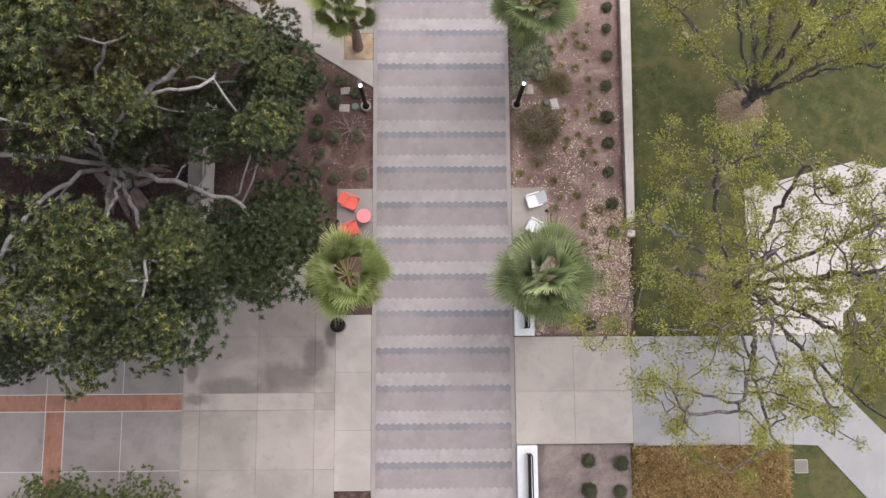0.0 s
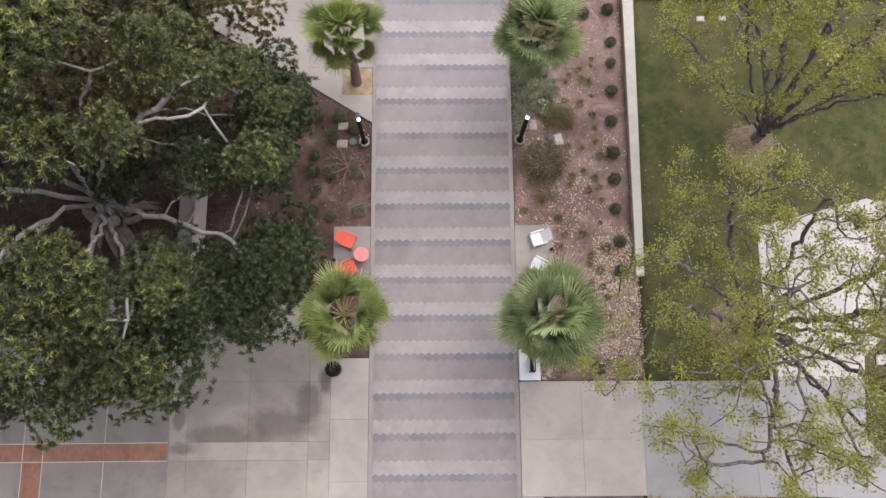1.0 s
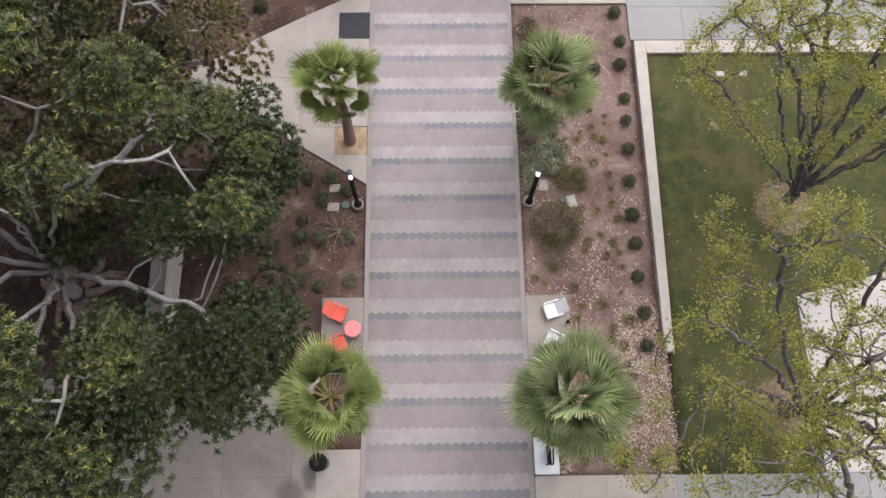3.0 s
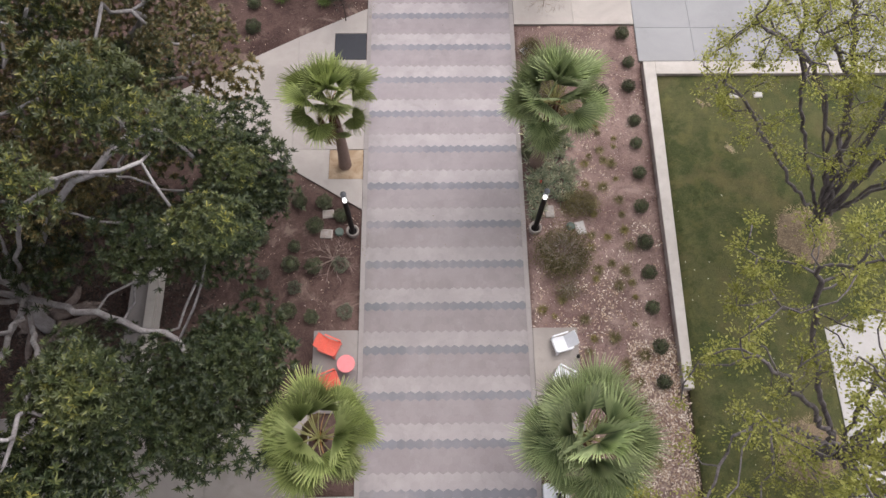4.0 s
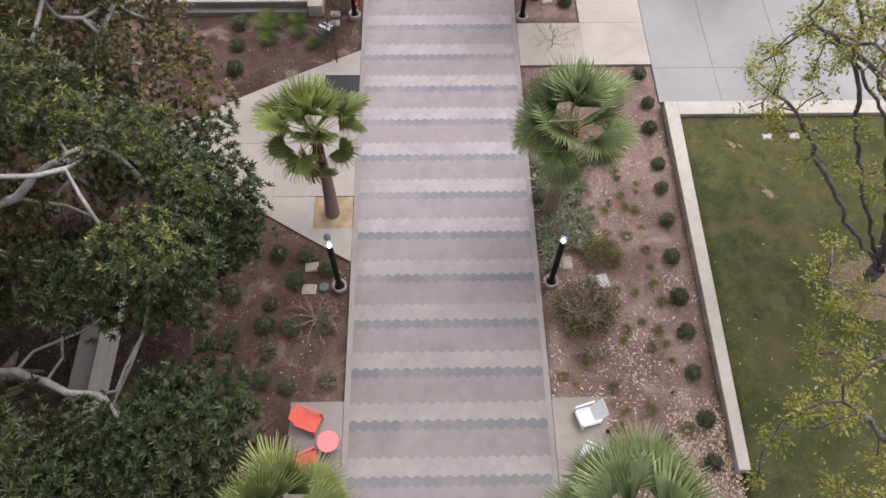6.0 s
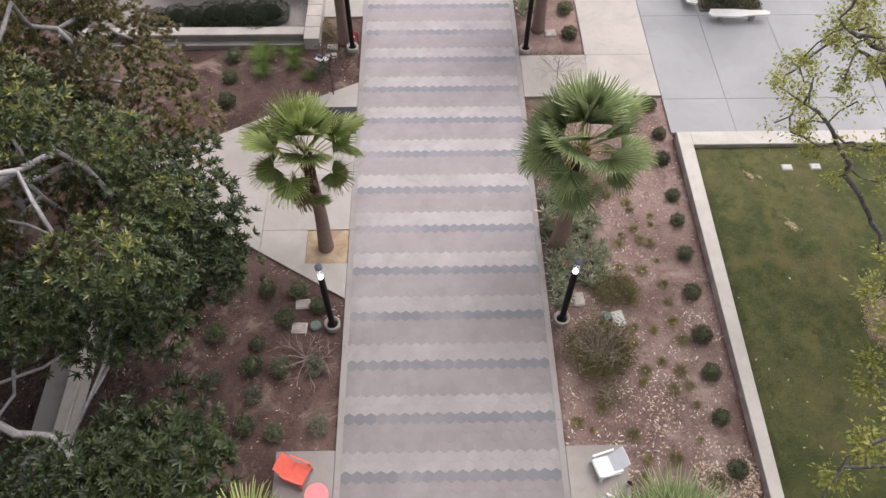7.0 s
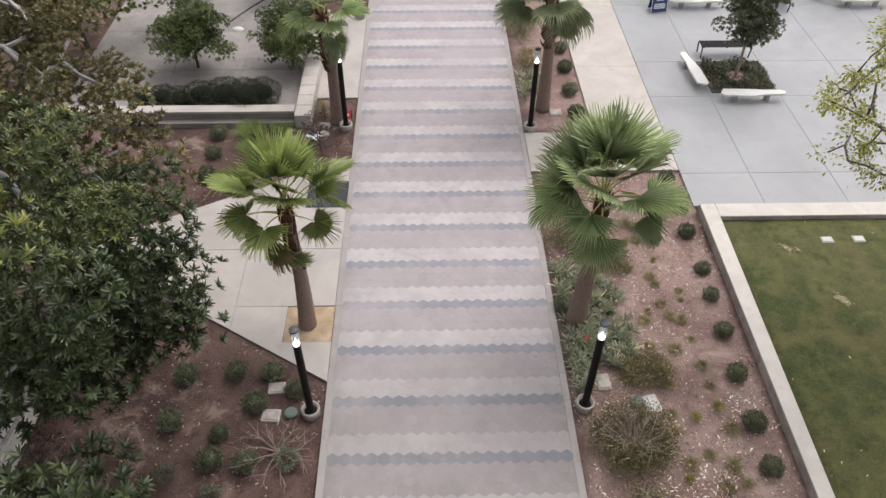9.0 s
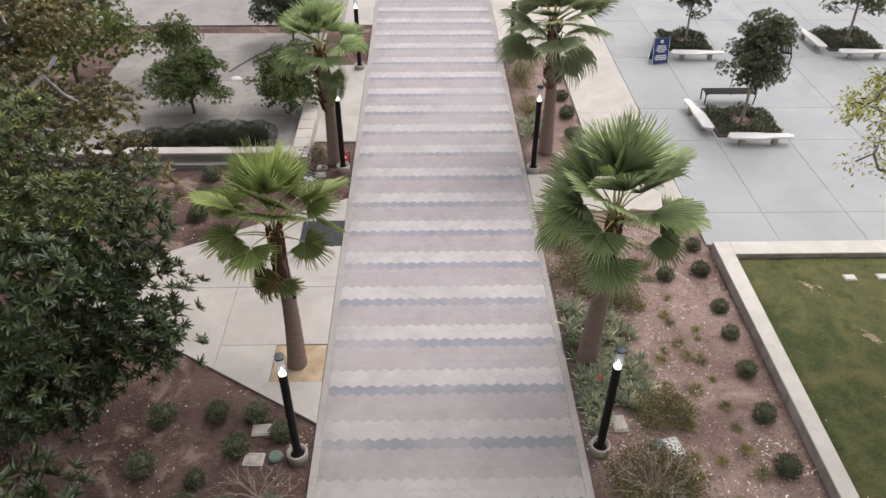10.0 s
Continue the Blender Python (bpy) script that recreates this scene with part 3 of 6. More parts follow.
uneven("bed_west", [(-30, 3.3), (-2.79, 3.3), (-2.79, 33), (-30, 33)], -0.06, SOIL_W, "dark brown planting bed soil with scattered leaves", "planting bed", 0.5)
uneven("bed_east", [(2.79, 0.02), (7.42, 0.02), (7.42, 17.86), (2.79, 17.86)], -0.06, SOIL_E, "dry reddish brown planting bed soil covered with leaf litter", "planting bed")
uneven("bed_far_east", [(2.79, 19.95), (5.05, 19.95), (5.05, 29.5), (2.79, 29.5)], -0.05, SOIL_E, "narrow brown planting bed beside the walk", "planting bed")
uneven("bed_south_east", [(3.6, -12), (7.25, -12), (7.25, -4.1), (3.6, -4.1)], -0.05, soil("bed_soil_grey", (0.30, 0.245, 0.23), (0.20, 0.16, 0.15), (0.44, 0.37, 0.34), 0.3), "dry brown bed with clipped shrubs", "planting bed")
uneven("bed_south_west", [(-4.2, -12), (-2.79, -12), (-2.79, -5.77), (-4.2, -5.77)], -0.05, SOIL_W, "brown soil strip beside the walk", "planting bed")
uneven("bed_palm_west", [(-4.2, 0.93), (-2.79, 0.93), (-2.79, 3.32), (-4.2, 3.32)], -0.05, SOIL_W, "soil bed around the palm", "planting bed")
uneven("lawn", [(7.60, 0.02), (40, 0.02), (40, 15.75), (7.60, 15.75)], -0.02, LAWN, "mown green lawn with worn brownish patches", "lawn", 0.6, 0.02, slope=LAWN_SLOPE)
uneven("lawn_south", [(7.2, -14), (40, -14), (40, 0.1), (7.2, 0.1)], -0.04, LAWN, "green lawn beyond the paving", "lawn", 0.8, 0.02)

# ---- walk of hexagon pavers ----
HEX_W = 0.2785
ROW = HEX_W * 0.8660254
HALF = 2.62
Y0 = 3.84 - ROW * 60
ROWS_N = 250
paving = thing("walk_paving", from_bm("walk_paving", boxed(-2.75, -11, -0.3, 2.75, 48, -0.012), JOINT), label="straight walk of hexagon pavers in grey, mauve and pale bands", category="paved walk", kind="structure")
for sgn in (-1, 1):
    bm = bmesh.new()
    y = -11.0
    while y < 48:
        add_box(bm, min(sgn * HALF, sgn * 2.775), y + 0.003, -0.2, max(sgn * HALF, sgn * 2.775), y + 2.937, 0.003, 0.004)
        y += 2.94
    child("border", from_bm("border", bm, BORDER), paving, label="smooth grey concrete edge band")


def hexagon(cx, cy):
    r = HEX_W / math.sqrt(3) - 0.0003
    return [(max(-HALF + 0.003, min(HALF - 0.003, cx + r * math.sin(math.pi / 3 * i))), cy + r * math.cos(math.pi / 3 * i)) for i in range(6)]


NEAR_ROWS = range(75, 91)
rng = np.random.default_rng(5)
rest = {0: ([], []), 1: ([], []), 2: ([], [])}
near_pavers = []
for row in range(ROWS_N):
    phase = (row - 60) % 6
    tone = 0 if phase == 0 else 2 if phase in (1, 2) else 1
    cy = Y0 + row * ROW
    off = HEX_W / 2 if row % 2 else 0.0
    for col in range(-10, 11):
        cx = col * HEX_W + off
        if abs(cx) - HEX_W / 2 > HALF - 0.02:
            continue
        if row in NEAR_ROWS and abs(cx) + HEX_W / 2 < HALF:
            near_pavers.append((cx, cy, tone))
            continue
        z = float(rng.uniform(-0.0015, 0.0015))
        vs, fs = rest[tone]
        s = len(vs)
        h = hexagon(cx, cy)
        mx, my = sum(p[0] for p in h) / 6, sum(p[1] for p in h) / 6
        vs += [(x, y, z - 0.012) for x, y in h] + [(mx + (x - mx) * 0.994, my + (y - my) * 0.994, z) for x, y in h]
        fs += [tuple(range(s + 11, s + 5, -1))] + [(s + i, s + 6 + i, s + 6 + (i + 1) % 6, s + (i + 1) % 6) for i in range(6)]
TONES = (PAVER_DARK, PAVER_MID, PAVER_LIGHT)
for tone, word in ((0, "blue-grey"), (1, "mauve-grey"), (2, "pale grey")):
    child("pavers", mesh("pavers", *rest[tone], TONES[tone]), paving, label="bands of %s hexagon pavers" % word, kind="stuff")

# ---- paved places: slabs with open joints ----


def slabs(name, material, pieces, label, z=0.0, gap=0.003, thick=0.12, category="pavement"):
    """A pavement of separate slabs; a piece is a polygon or x0, y0, x1, y1."""
    root = thing(name, label=label, category=category, kind="structure")
    for p in pieces:
        poly = [(p[0] + gap, p[1] + gap), (p[2] - gap, p[1] + gap), (p[2] - gap, p[3] - gap), (p[0] + gap, p[3] - gap)] if not isinstance(p[0], tuple) else p
        child("slab", from_bm("slab", prism(poly, z - thick, z + random.uniform(-0.001, 0.001), 0.004), material), root)
    return root


def grid(xs, ys):
    return [(a, c, b, d) for a, b in zip(xs, xs[1:]) for c, d in zip(ys, ys[1:])]


slabs("pavement_strip_west", CONC_PALE, grid([-4.19, -2.785], [-5.76, -3.5, -1.3, 0.92]), "pale concrete strip along the walk")
slabs("pavement_west", CONC_GREY, grid([-10.03, -9.36, -7.17, -4.97, -4.19], [-7.6, -4.95, -2.72, -2.07, 0.08, 2.2, 3.3]), "weathered grey concrete paving with dark damp stains")
far_west = slabs("pavement_far_west", CONC_DARK, grid([-22, -19.5, -17.4, -15.25], [-7.6, -4.95, -2.72]) + grid([-14.52, -12.33, -10.04], [-7.6, -4.95, -2.72])
      + grid([-22, -19.5, -17.4, -15.25, -12.33, -10.04], [-2.07, 0.08, 2.2, 3.3]), "dark grey concrete paving", gap=0.012)
child("mortar", from_bm("mortar", prism([(-22, -7.6), (-10.045, -7.6), (-10.045, 3.3), (-22, 3.3)], -0.13, -0.004, 0), CONC_WHITE), far_west, label="pale mortar in the joints")
slabs("brick_band", BRICK, [(-22, -2.71, -15.26, -2.08), (-15.25, -2.71, -14.53, -2.08), (-14.52, -2.71, -10.04, -2.08), (-15.24, -7.6, -14.53, -2.72)], "terracotta brick paving bands", gap=0.01)
slabs("pavement_east", CONC_BEIGE, grid([2.79, 5.08, 7.32], [-4.08, -2.08, 0.02]), "beige concrete paving with faint stains")
slabs("pavement_cool_east", CONC_BLUE, grid([7.32, 9.38, 11.45, 13.5], [-4.18, -2.1, 0.0]) + [[(13.51, -4.18), (14.45, -4.22), (17.0, -7.1), (21, -11), (24, -10), (17.15, -3.85), (15.58, -2.2), (15.72, 0.0), (13.51, 0.0)]], "cool grey concrete paving")
slabs("pavement_pad_east", CONC_WHITE, [[(12.2, 0.01), (15.76, 0.01), (15.82, 0.85), (17.75, 2.57), (22, 5.2), (23, 8.5), (18.2, 7.38), (12.2, 5.86)]], "pale white concrete pad in the lawn", z=0.012)
slabs("pavement_seating_west", CONC_DARK, [(-4.2, 3.34, -2.785, 4.65), (-4.2, 4.65, -2.785, 5.96)], "grey concrete pad with orange chairs")
slabs("pavement_seating_east", CONC_GREY, [(2.785, 2.6, 4.22, 4.3), (2.785, 4.3, 4.22, 5.98)], "grey concrete pad with white chairs")
slabs("pavement_triangle", CONC_PALE, [
    [(-2.785, 10.2), (-2.785, 11.36), (-3.98, 11.36), (-3.98, 12.52), (-5.3, 12.52), (-5.3, 11.78)],
    [(-5.31, 11.79), (-5.31, 14.6), (-7.9, 14.6), (-7.9, 13.42)],
    [(-7.91, 13.43), (-7.91, 15.86), (-10.1, 14.7)],
    [(-2.785, 12.53), (-2.785, 14.6), (-5.3, 14.6), (-5.3, 12.53)],
    [(-2.785, 14.61), (-2.785, 16.31), (-3.98, 16.31), (-3.98, 17.51), (-2.785, 17.51), (-2.785, 18.66), (-5.3, 17.36), (-5.3, 14.61)],
    [(-5.31, 14.61), (-5.31, 17.35), (-7.9, 15.9), (-7.9, 14.61)]], "pale concrete paving narrowing to a point")
slabs("pavement_cross_east", CONC_BEIGE, [(2.785, 17.9, 5.06, 19.93), (5.06, 17.9, 7.36, 19.93)] + [(5.06, y, 7.36, min(y + 4.1, 47)) for y in (19.93, 24.03, 28.13, 32.23, 36.33, 40.43)] + [(2.785, 29.52, 5.06, 33.6), (2.785, 33.6, 5.06, 40), (2.785, 40, 5.06, 47)], "beige concrete paving with stains", thick=0.1)
slabs("pavement_plaza_east", CONC_BLUE, grid([7.37, 9.5, 12.0, 14.6, 17.2, 20, 23, 27, 32], [16.2, 17.72, 22.0, 24.35, 28.9, 33, 38, 44, 52]), "cool light grey concrete plaza", gap=0.005)
slabs("pavement_terrace", CONC_TERRACE, grid([-12.9, -9.6, -7.1, -4.72], [21.1, 24.0, 26.9, 29.7, 31.7]), "weathered terrace of grey concrete with leaf debris", gap=0.005)
slabs("pavement_far_strip_west", CONC_PALE, grid([-4.72, -2.785], [22.1, 24, 26.2, 28.3]) + grid([-4.1, -2.785], [32.65, 36, 40, 47]), "pale concrete strip beside the walk", z=-0.003)
slabs("pavement_far_north_west", CONC_DARK, grid([-30, -24, -18, -13, -9.5, -6.5, -4.1], [32.65, 38, 43, 50]), "pale concrete paving beyond the terrace")

# ---- low walls ----


def low_wall(name, poly, z0, z1, material, label, bevel=0.015):
    return thing(name, from_bm(name, prism(poly, z0, z1, bevel), material), label=label, category="low wall", kind="structure")


for name, poly, label in (("wall_lawn_west", [(7.33, 3.93), (7.64, 3.93), (7.86, 15.45), (7.86, 16.0), (7.43, 16.0)], "low concrete wall with a pale top and stained face"),
                          ("wall_lawn_north", [(7.864, 15.45), (30, 15.45), (30, 16.0), (7.864, 16.0)], "low pale-topped concrete wall along the lawn")):
    wall = low_wall(name, poly, -0.4, 0.225, CONC_STAINED, label, 0)
    child("cap", from_bm("cap", prism(poly, 0.2255, 0.262, 0.012), CONC_WALL), wall, label="pale smooth cap")
terrace_wall = low_wall("wall_terrace_south", [(-13.2, 20.66), (-4.76, 20.66), (-4.76, 20.96), (-13.2, 20.96)], -0.3, 0.372, CONC_TERRACE, "low concrete terrace wall with pale cap")
child("cap", from_bm("cap", boxed(-13.2, 20.60, 0.3725, -4.76, 21.0, 0.46, 0.012), CONC_PALE), terrace_wall, label="pale concrete cap")
child("ledge", from_bm("ledge", boxed(-13.2, 20.42, -0.3, -4.76, 20.655, 0.14, 0.015), CONC_DARK), terrace_wall, label="dark grey ledge at the wall's foot")
block_wall = thing("wall_terrace_east", label="low wall of pale concrete blocks", category="low wall", kind="structure")
for i in range(12):
    y = 20.4 + i * 0.62
    child("block", from_bm("block", boxed(-4.74, y + 0.006, -0.3, -4.2, y + 0.614, 0.42 + random.uniform(-0.006, 0.006), 0.014), CONC_BEIGE), block_wall)
seat_wall = thing("wall_tree_seat", label="low concrete seat wall under the fig tree", category="low wall", kind="structure")
child("seat", from_bm("seat", boxed(-9.47, 3.4, -0.2, -9.19, 9.6, 0.46, 0.02), CONC_WALL), seat_wall, label="pale concrete seat")
child("rim", from_bm("rim", boxed(-9.186, 3.4, -0.2, -9.13, 9.6, 0.40, 0.01), CONC_WALL), seat_wall)
child("footing", from_bm("footing", boxed(-10.08, 3.4, -0.2, -9.475, 9.6, 0.3, 0.02), CONC_DARK), seat_wall, label="grey concrete footing behind the seat")

# pits and mats
slabs("tree_pit", GRANITE, [(-3.97, 11.37, -2.79, 12.51)], "tree pit filled with tan crushed granite", z=-0.012, category="tree pit")
mat_root = thing("drain_grate", from_bm("drain_grate", boxed(-3.96, 16.33, -0.1, -2.80, 17.49, -0.006), GRATE), label="dark steel grate set in the paving", category="grate", kind="structure")
for i in range(14):
    child("bar", from_bm("bar", boxed(-3.94 + i * 0.082, 16.36, -0.006, -3.90 + i * 0.082, 17.46, 0.004), GRATE), mat_root)

# ---- lamps ----


def lamp_post():
    root = thing("lamp_post", label="black lamp post with a lit clear head on a concrete footing", category="lamp post", group="lamp posts along the walk")
    part("footing", lathe([(0.0, -0.15), (0.19, -0.15), (0.215, 0.19), (0.205, 0.205), (0.165, 0.205), (0.155, 0.11), (0.0, 0.10)], 28), CONC_GREY, root, "round concrete footing", True)
    part("base_plate", lathe([(0.0, 0.10), (0.135, 0.102), (0.135, 0.13), (0.1, 0.16), (0.0, 0.16)], 16), BLACK, root)
    part("post", lathe([(0.082, 0.15), (0.082, 2.42), (0.088, 2.43), (0.088, 2.47), (0.0, 2.47)], 18), BLACK, root, smooth=True)
    head = part("head", lathe([(0.08, 2.47), (0.084, 2.475), (0.084, 2.9), (0.08, 2.9), (0.08, 2.47)], 20), GLASS, root, "clear cylinder head", True)
    head.visible_shadow = False
    part("bulb", lathe([(0.0, 2.472), (0.072, 2.472), (0.07, 2.50), (0.045, 2.545), (0.02, 2.61), (0.0, 2.68)], 14), GLOW, head, "glowing white lamp", True)
    part("cap", lathe([(0.0, 2.9), (0.094, 2.9), (0.094, 2.945), (0.03, 2.965), (0.0, 2.965)], 20), DARK_STEEL, head, "flat dark cap")
    return root


first_lamp = lamp_post()
first_lamp.matrix_basis = pose(-3.06, 9.36, -0.03)
for x, y in ((3.07, 9.42), (-3.06, 20.3), (2.99, 20.16), (-3.05, 27.98), (3.1, 28.75)):
    copy_thing(first_lamp, pose(x, y, -0.03, 0, 0, random.uniform(0, 360)))

# ---- seats and table ----


def lounge_chair(material, label, group):
    """A low garden lounge chair of boards: sloping seat, long reclined back, wide flat arms on front legs."""
    root = thing("lounge_chair", label=label, category="chair", group=group)
    for i in range(5):
        x = -0.216 + i * 0.108
        part("seat_slat", boxed(x - 0.0535, -0.50, -0.012, x + 0.0535, 0.0, 0.012, 0.004, pose(0, 0.36, 0.37, 13)), material, root)
        top = 0.62 + 0.02 * math.cos((i - 2) * 0.8)
        part("back_slat", boxed(x - 0.0535, -0.012, 0.0, x + 0.0535, 0.012, top, 0.004, pose(0, -0.13, 0.24, 36)), material, root)
    part("back_rail", boxed(-0.28, -0.035, 0.42, 0.28, -0.013, 0.48, 0.005, pose(0, -0.13, 0.24, 36)), material, root)
    for s in (-1, 1):
        part("arm", boxed(s * 0.315 - 0.03, -0.30, 0.53, s * 0.315 + 0.03, 0.36, 0.556, 0.01), material, root)
        part("front_leg", boxed(s * 0.305 - 0.014, 0.27, 0.0, s * 0.305 + 0.014, 0.37, 0.53, 0.006), material, root)
        part("side_rail", boxed(s * 0.285 - 0.012, -0.74, -0.06, s * 0.285 + 0.012, 0.0, 0.04, 0.006, pose(0, 0.36, 0.30, 17)), material, root)
    part("front_apron", boxed(-0.27, 0.365, 0.26, 0.27, 0.388, 0.36, 0.006), material, root)
    return root


chair = lounge_chair(ORANGE, "orange-red moulded plastic lounge chair on a concrete pad", "orange chairs")
chair.matrix_basis = pose(-3.66, 5.38, 0, 0, 0, -113) @ Matrix.Scale(0.82, 4)
copy_thing(chair, pose(-3.62, 4.28, 0, 0, 0, -68))
chair = lounge_chair(WHITE, "white moulded plastic lounge chair on a concrete pad", "white chairs")
chair.matrix_basis = pose(3.68, 5.40, 0, 0, 0, 107) @ Matrix.Scale(0.82, 4)
copy_thing(chair, pose(3.66, 4.33, 0, 0, 0, 62))
side_table = thing("side_table", at=(-3.09, 4.78, 0), label="round pink plastic side table between the orange chairs", category="table")
part("tabletop", lathe([(0.0, 0.42), (0.27, 0.42), (0.28, 0.43), (0.28, 0.45), (0.27, 0.458), (0.0, 0.458)], 32), PINK, side_table)
part("pedestal", lathe([(0.0, 0.0), (0.17, 0.0), (0.165, 0.02), (0.12, 0.2), (0.14, 0.42), (0.0, 0.42)], 24), PINK, side_table, smooth=True)
for x, y in ((-4.16, 4.62), (4.16, 5.0)):
    spot = thing("path_light", at=(x, y, 0), label="small black spike light at the pad's edge", category="light", group="small ground lights")
    part("stem", lathe([(0.0, -0.05), (0.03, -0.05), (0.03, 0.1), (0.0, 0.1)], 10), BLACK, spot)
    part("hood", lathe([(0.0, 0.1), (0.055, 0.1), (0.065, 0.16), (0.0, 0.19)], 12), BLACK, spot)

bin_root = thing("litter_bin", at=(-4.02, 0.5, 0), label="round dark litter bin on the pale paving", category="litter bin")
part("body", lathe([(0.0, 0.02), (0.24, 0.02), (0.27, 0.75), (0.28, 0.76), (0.28, 0.8), (0.25, 0.8), (0.23, 0.6), (0.0, 0.55)], 24), DARK_STEEL, bin_root)
part("lid", lathe([(0.13, 0.80), (0.285, 0.80), (0.275, 0.84), (0.15, 0.88), (0.13, 0.87), (0.13, 0.80)], 24), BLACK, bin_root)
part("base", lathe([(0.0, 0.0), (0.2, 0.0), (0.2, 0.02), (0.0, 0.02)], 16), BLACK, bin_root)

# ---- rails on white plinths ----


def rail_plinth(y0, y1, label):
    root = thing("rail_plinth", label=label, category="plinth", group="white plinths")
    part("plinth", boxed(2.79, y0, -0.2, 3.57, y1, 0.2, 0.02), WHITE, root)
    for x in (3.17, 3.29):
        bm = bmesh.new()
        add_tube(bm, [(x, y0 + 0.3, 0.19), (x, y0 + 0.3, 0.75), (x, y0 + 0.4, 0.85), (x, y1 - 0.4, 0.85), (x, y1 - 0.3, 0.75), (x, y1 - 0.3, 0.19)], 0.026, 8)
        part("rail", bm, BLACK, root, "black steel rail", True)
    part("slot_box", boxed(3.19, y0 + 0.3, 0.2, 3.27, y1 - 0.3, 0.62, 0.01), BLACK, root, "black steel box between the rails")
    return root


rail_plinth(-7.6, -4.1, "white plinth with a black steel rail beside the walk")
rail_plinth(0.06, 1.2, "white plinth with a black rail under the palm")

# ---- covers, boxes ----


def utility_cover(x, y, w, d, turn, material=None):
    root = thing("utility_cover", at=(x, y, -0.04 + (LAWN_SLOPE * (y - 4) if x > 8 and y > 4 else 0)), turn=turn, label="pale concrete utility cover in the bed", category="utility cover", group="utility covers")
    part("box", boxed(-w / 2 - 0.03, -d / 2 - 0.03, -0.1, w / 2 + 0.03, d / 2 + 0.03, 0.035, 0.01), CONC_BEIGE, root)
    part("lid", boxed(-w / 2, -d / 2, 0.03, w / 2, d / 2, 0.055, 0.008), material or CONC_LID, root)
    return root


for x, y, w, d, turn in ((-3.92, 10.05, 0.36, 0.26, 4), (-3.95, 9.32, 0.38, 0.28, -3), (3.62, 10.08, 0.27, 0.42, 2), (4.62, 9.46, 0.31, 0.46, 12), (-3.78, 20.48, 0.34, 0.24, 0), (-3.80, 20.02, 0.36, 0.24, 5), (3.98, 21.12, 0.36, 0.34, 4),
                          (13.75, -5.0, 0.5, 0.5, 0), (10.63, 14.6, 0.3, 0.2, 0), (11.52, 14.62, 0.3, 0.2, 0), (16.5, 0.72, 0.45, 0.35, 0)):
    utility_cover(x, y, w * 0.9, d * 0.9, turn, CONC_DARK if y < -4 else CONC_WHITE if x > 4 else None)
for x, y in ((-3.52, 9.38), (4.30, 9.52)):
    root = thing("valve_cover", at=(x, y, -0.03), label="round grey-green plastic valve cover", category="valve cover", group="valve covers")
    part("rim", lathe([(0.0, -0.1), (0.15, -0.1), (0.15, 0.03), (0.13, 0.045), (0.0, 0.045)], 20), LID_GREEN, root)
    part("lid", lathe([(0.0, 0.045), (0.115, 0.045), (0.11, 0.058), (0.0, 0.058)], 20), LID_GREEN, root)
patch_rng = np.random.default_rng(19)
BARE = soil("bare_earth", (0.27, 0.235, 0.145), (0.17, 0.145, 0.08), (0.42, 0.36, 0.26))
for x, y, rx, ry, turn in ((10.15, 12.41, 0.27, 0.13, -48), (9.37, 14.28, 0.20, 0.10, -50), (9.65, 14.2, 0.08, 0.07, 0)):
    root = thing("bare_patch", at=(x, y, -0.02 + LAWN_SLOPE * (y - 4)), turn=turn, label="bare patch of earth and dead straw in the lawn", category="bare patch", kind="stuff")
    bm = lathe([(0.0, 0.034), (0.4, 0.034), (0.75, 0.028), (1.0, -0.02)], 40)
    for v in bm.verts:
        k = 1 + 0.8 * noise.noise(Vector((v.co.x * 2.4, v.co.y * 2.4, x)))
        v.co = Vector((v.co.x * k * rx, v.co.y * k * ry, v.co.z))
    child("patch", from_bm("patch", bm, BARE, True), root)
    n = int(500 * rx * ry) + 8
    p = np.stack([patch_rng.normal(size=n) * rx * 0.6, patch_rng.normal(size=n) * ry * 0.6, np.full(n, 0.04)], 1)
    child("straw", leaves_mesh("straw", p, rand_dirs(patch_rng, n) * [1, 1, 0.2], [0, 0, 1.0], patch_rng.uniform(0.05, 0.12, n), 0.022, LEAF_STRAW), root)
rock = thing("boulder", at=(-7.81, 27.03, 0), label="small pale rock on the terrace", category="rock")
bm = bmesh.new()
bmesh.ops.create_icosphere(bm, subdivisions=3, radius=0.17)
for v in bm.verts:
    v.co = Vector((v.co.x * 1.35, v.co.y, v.co.z * 0.5)) * (1 + 0.22 * noise.noise(v.co * 5))
part("stone", bm, ROCK, rock, smooth=True)
strip = thing("edging_strip", label="thin dark edging strip across the terrace", category="edging")
bm = bmesh.new()
add_tube(bm, [(-8.2, 27.66, 0.012), (-7.95, 28.2, 0.016), (-7.55, 28.95, 0.014), (-7.1, 29.65, 0.016), (-6.6, 30.35, 0.012)], 0.032, 6)
part("strip", bm, BARK_DARK, strip)
# ground fixture by the pad
root = thing("ground_pipe", at=(16.8, 1.5, 0), label="round pale pipe cap in the lawn", category="pipe cap")
part("cap", lathe([(0.0, 0.12), (0.16, 0.12), (0.2, 0.1), (0.24, 0.0), (0.24, -0.1)], 20), CONC_WHITE, root, smooth=True)
part("rim", lathe([(0.0, 0.125), (0.12, 0.125), (0.1, 0.135), (0.0, 0.135)], 20), DARK_STEEL, root)

# ---- plaza: planters, benches, sign ----


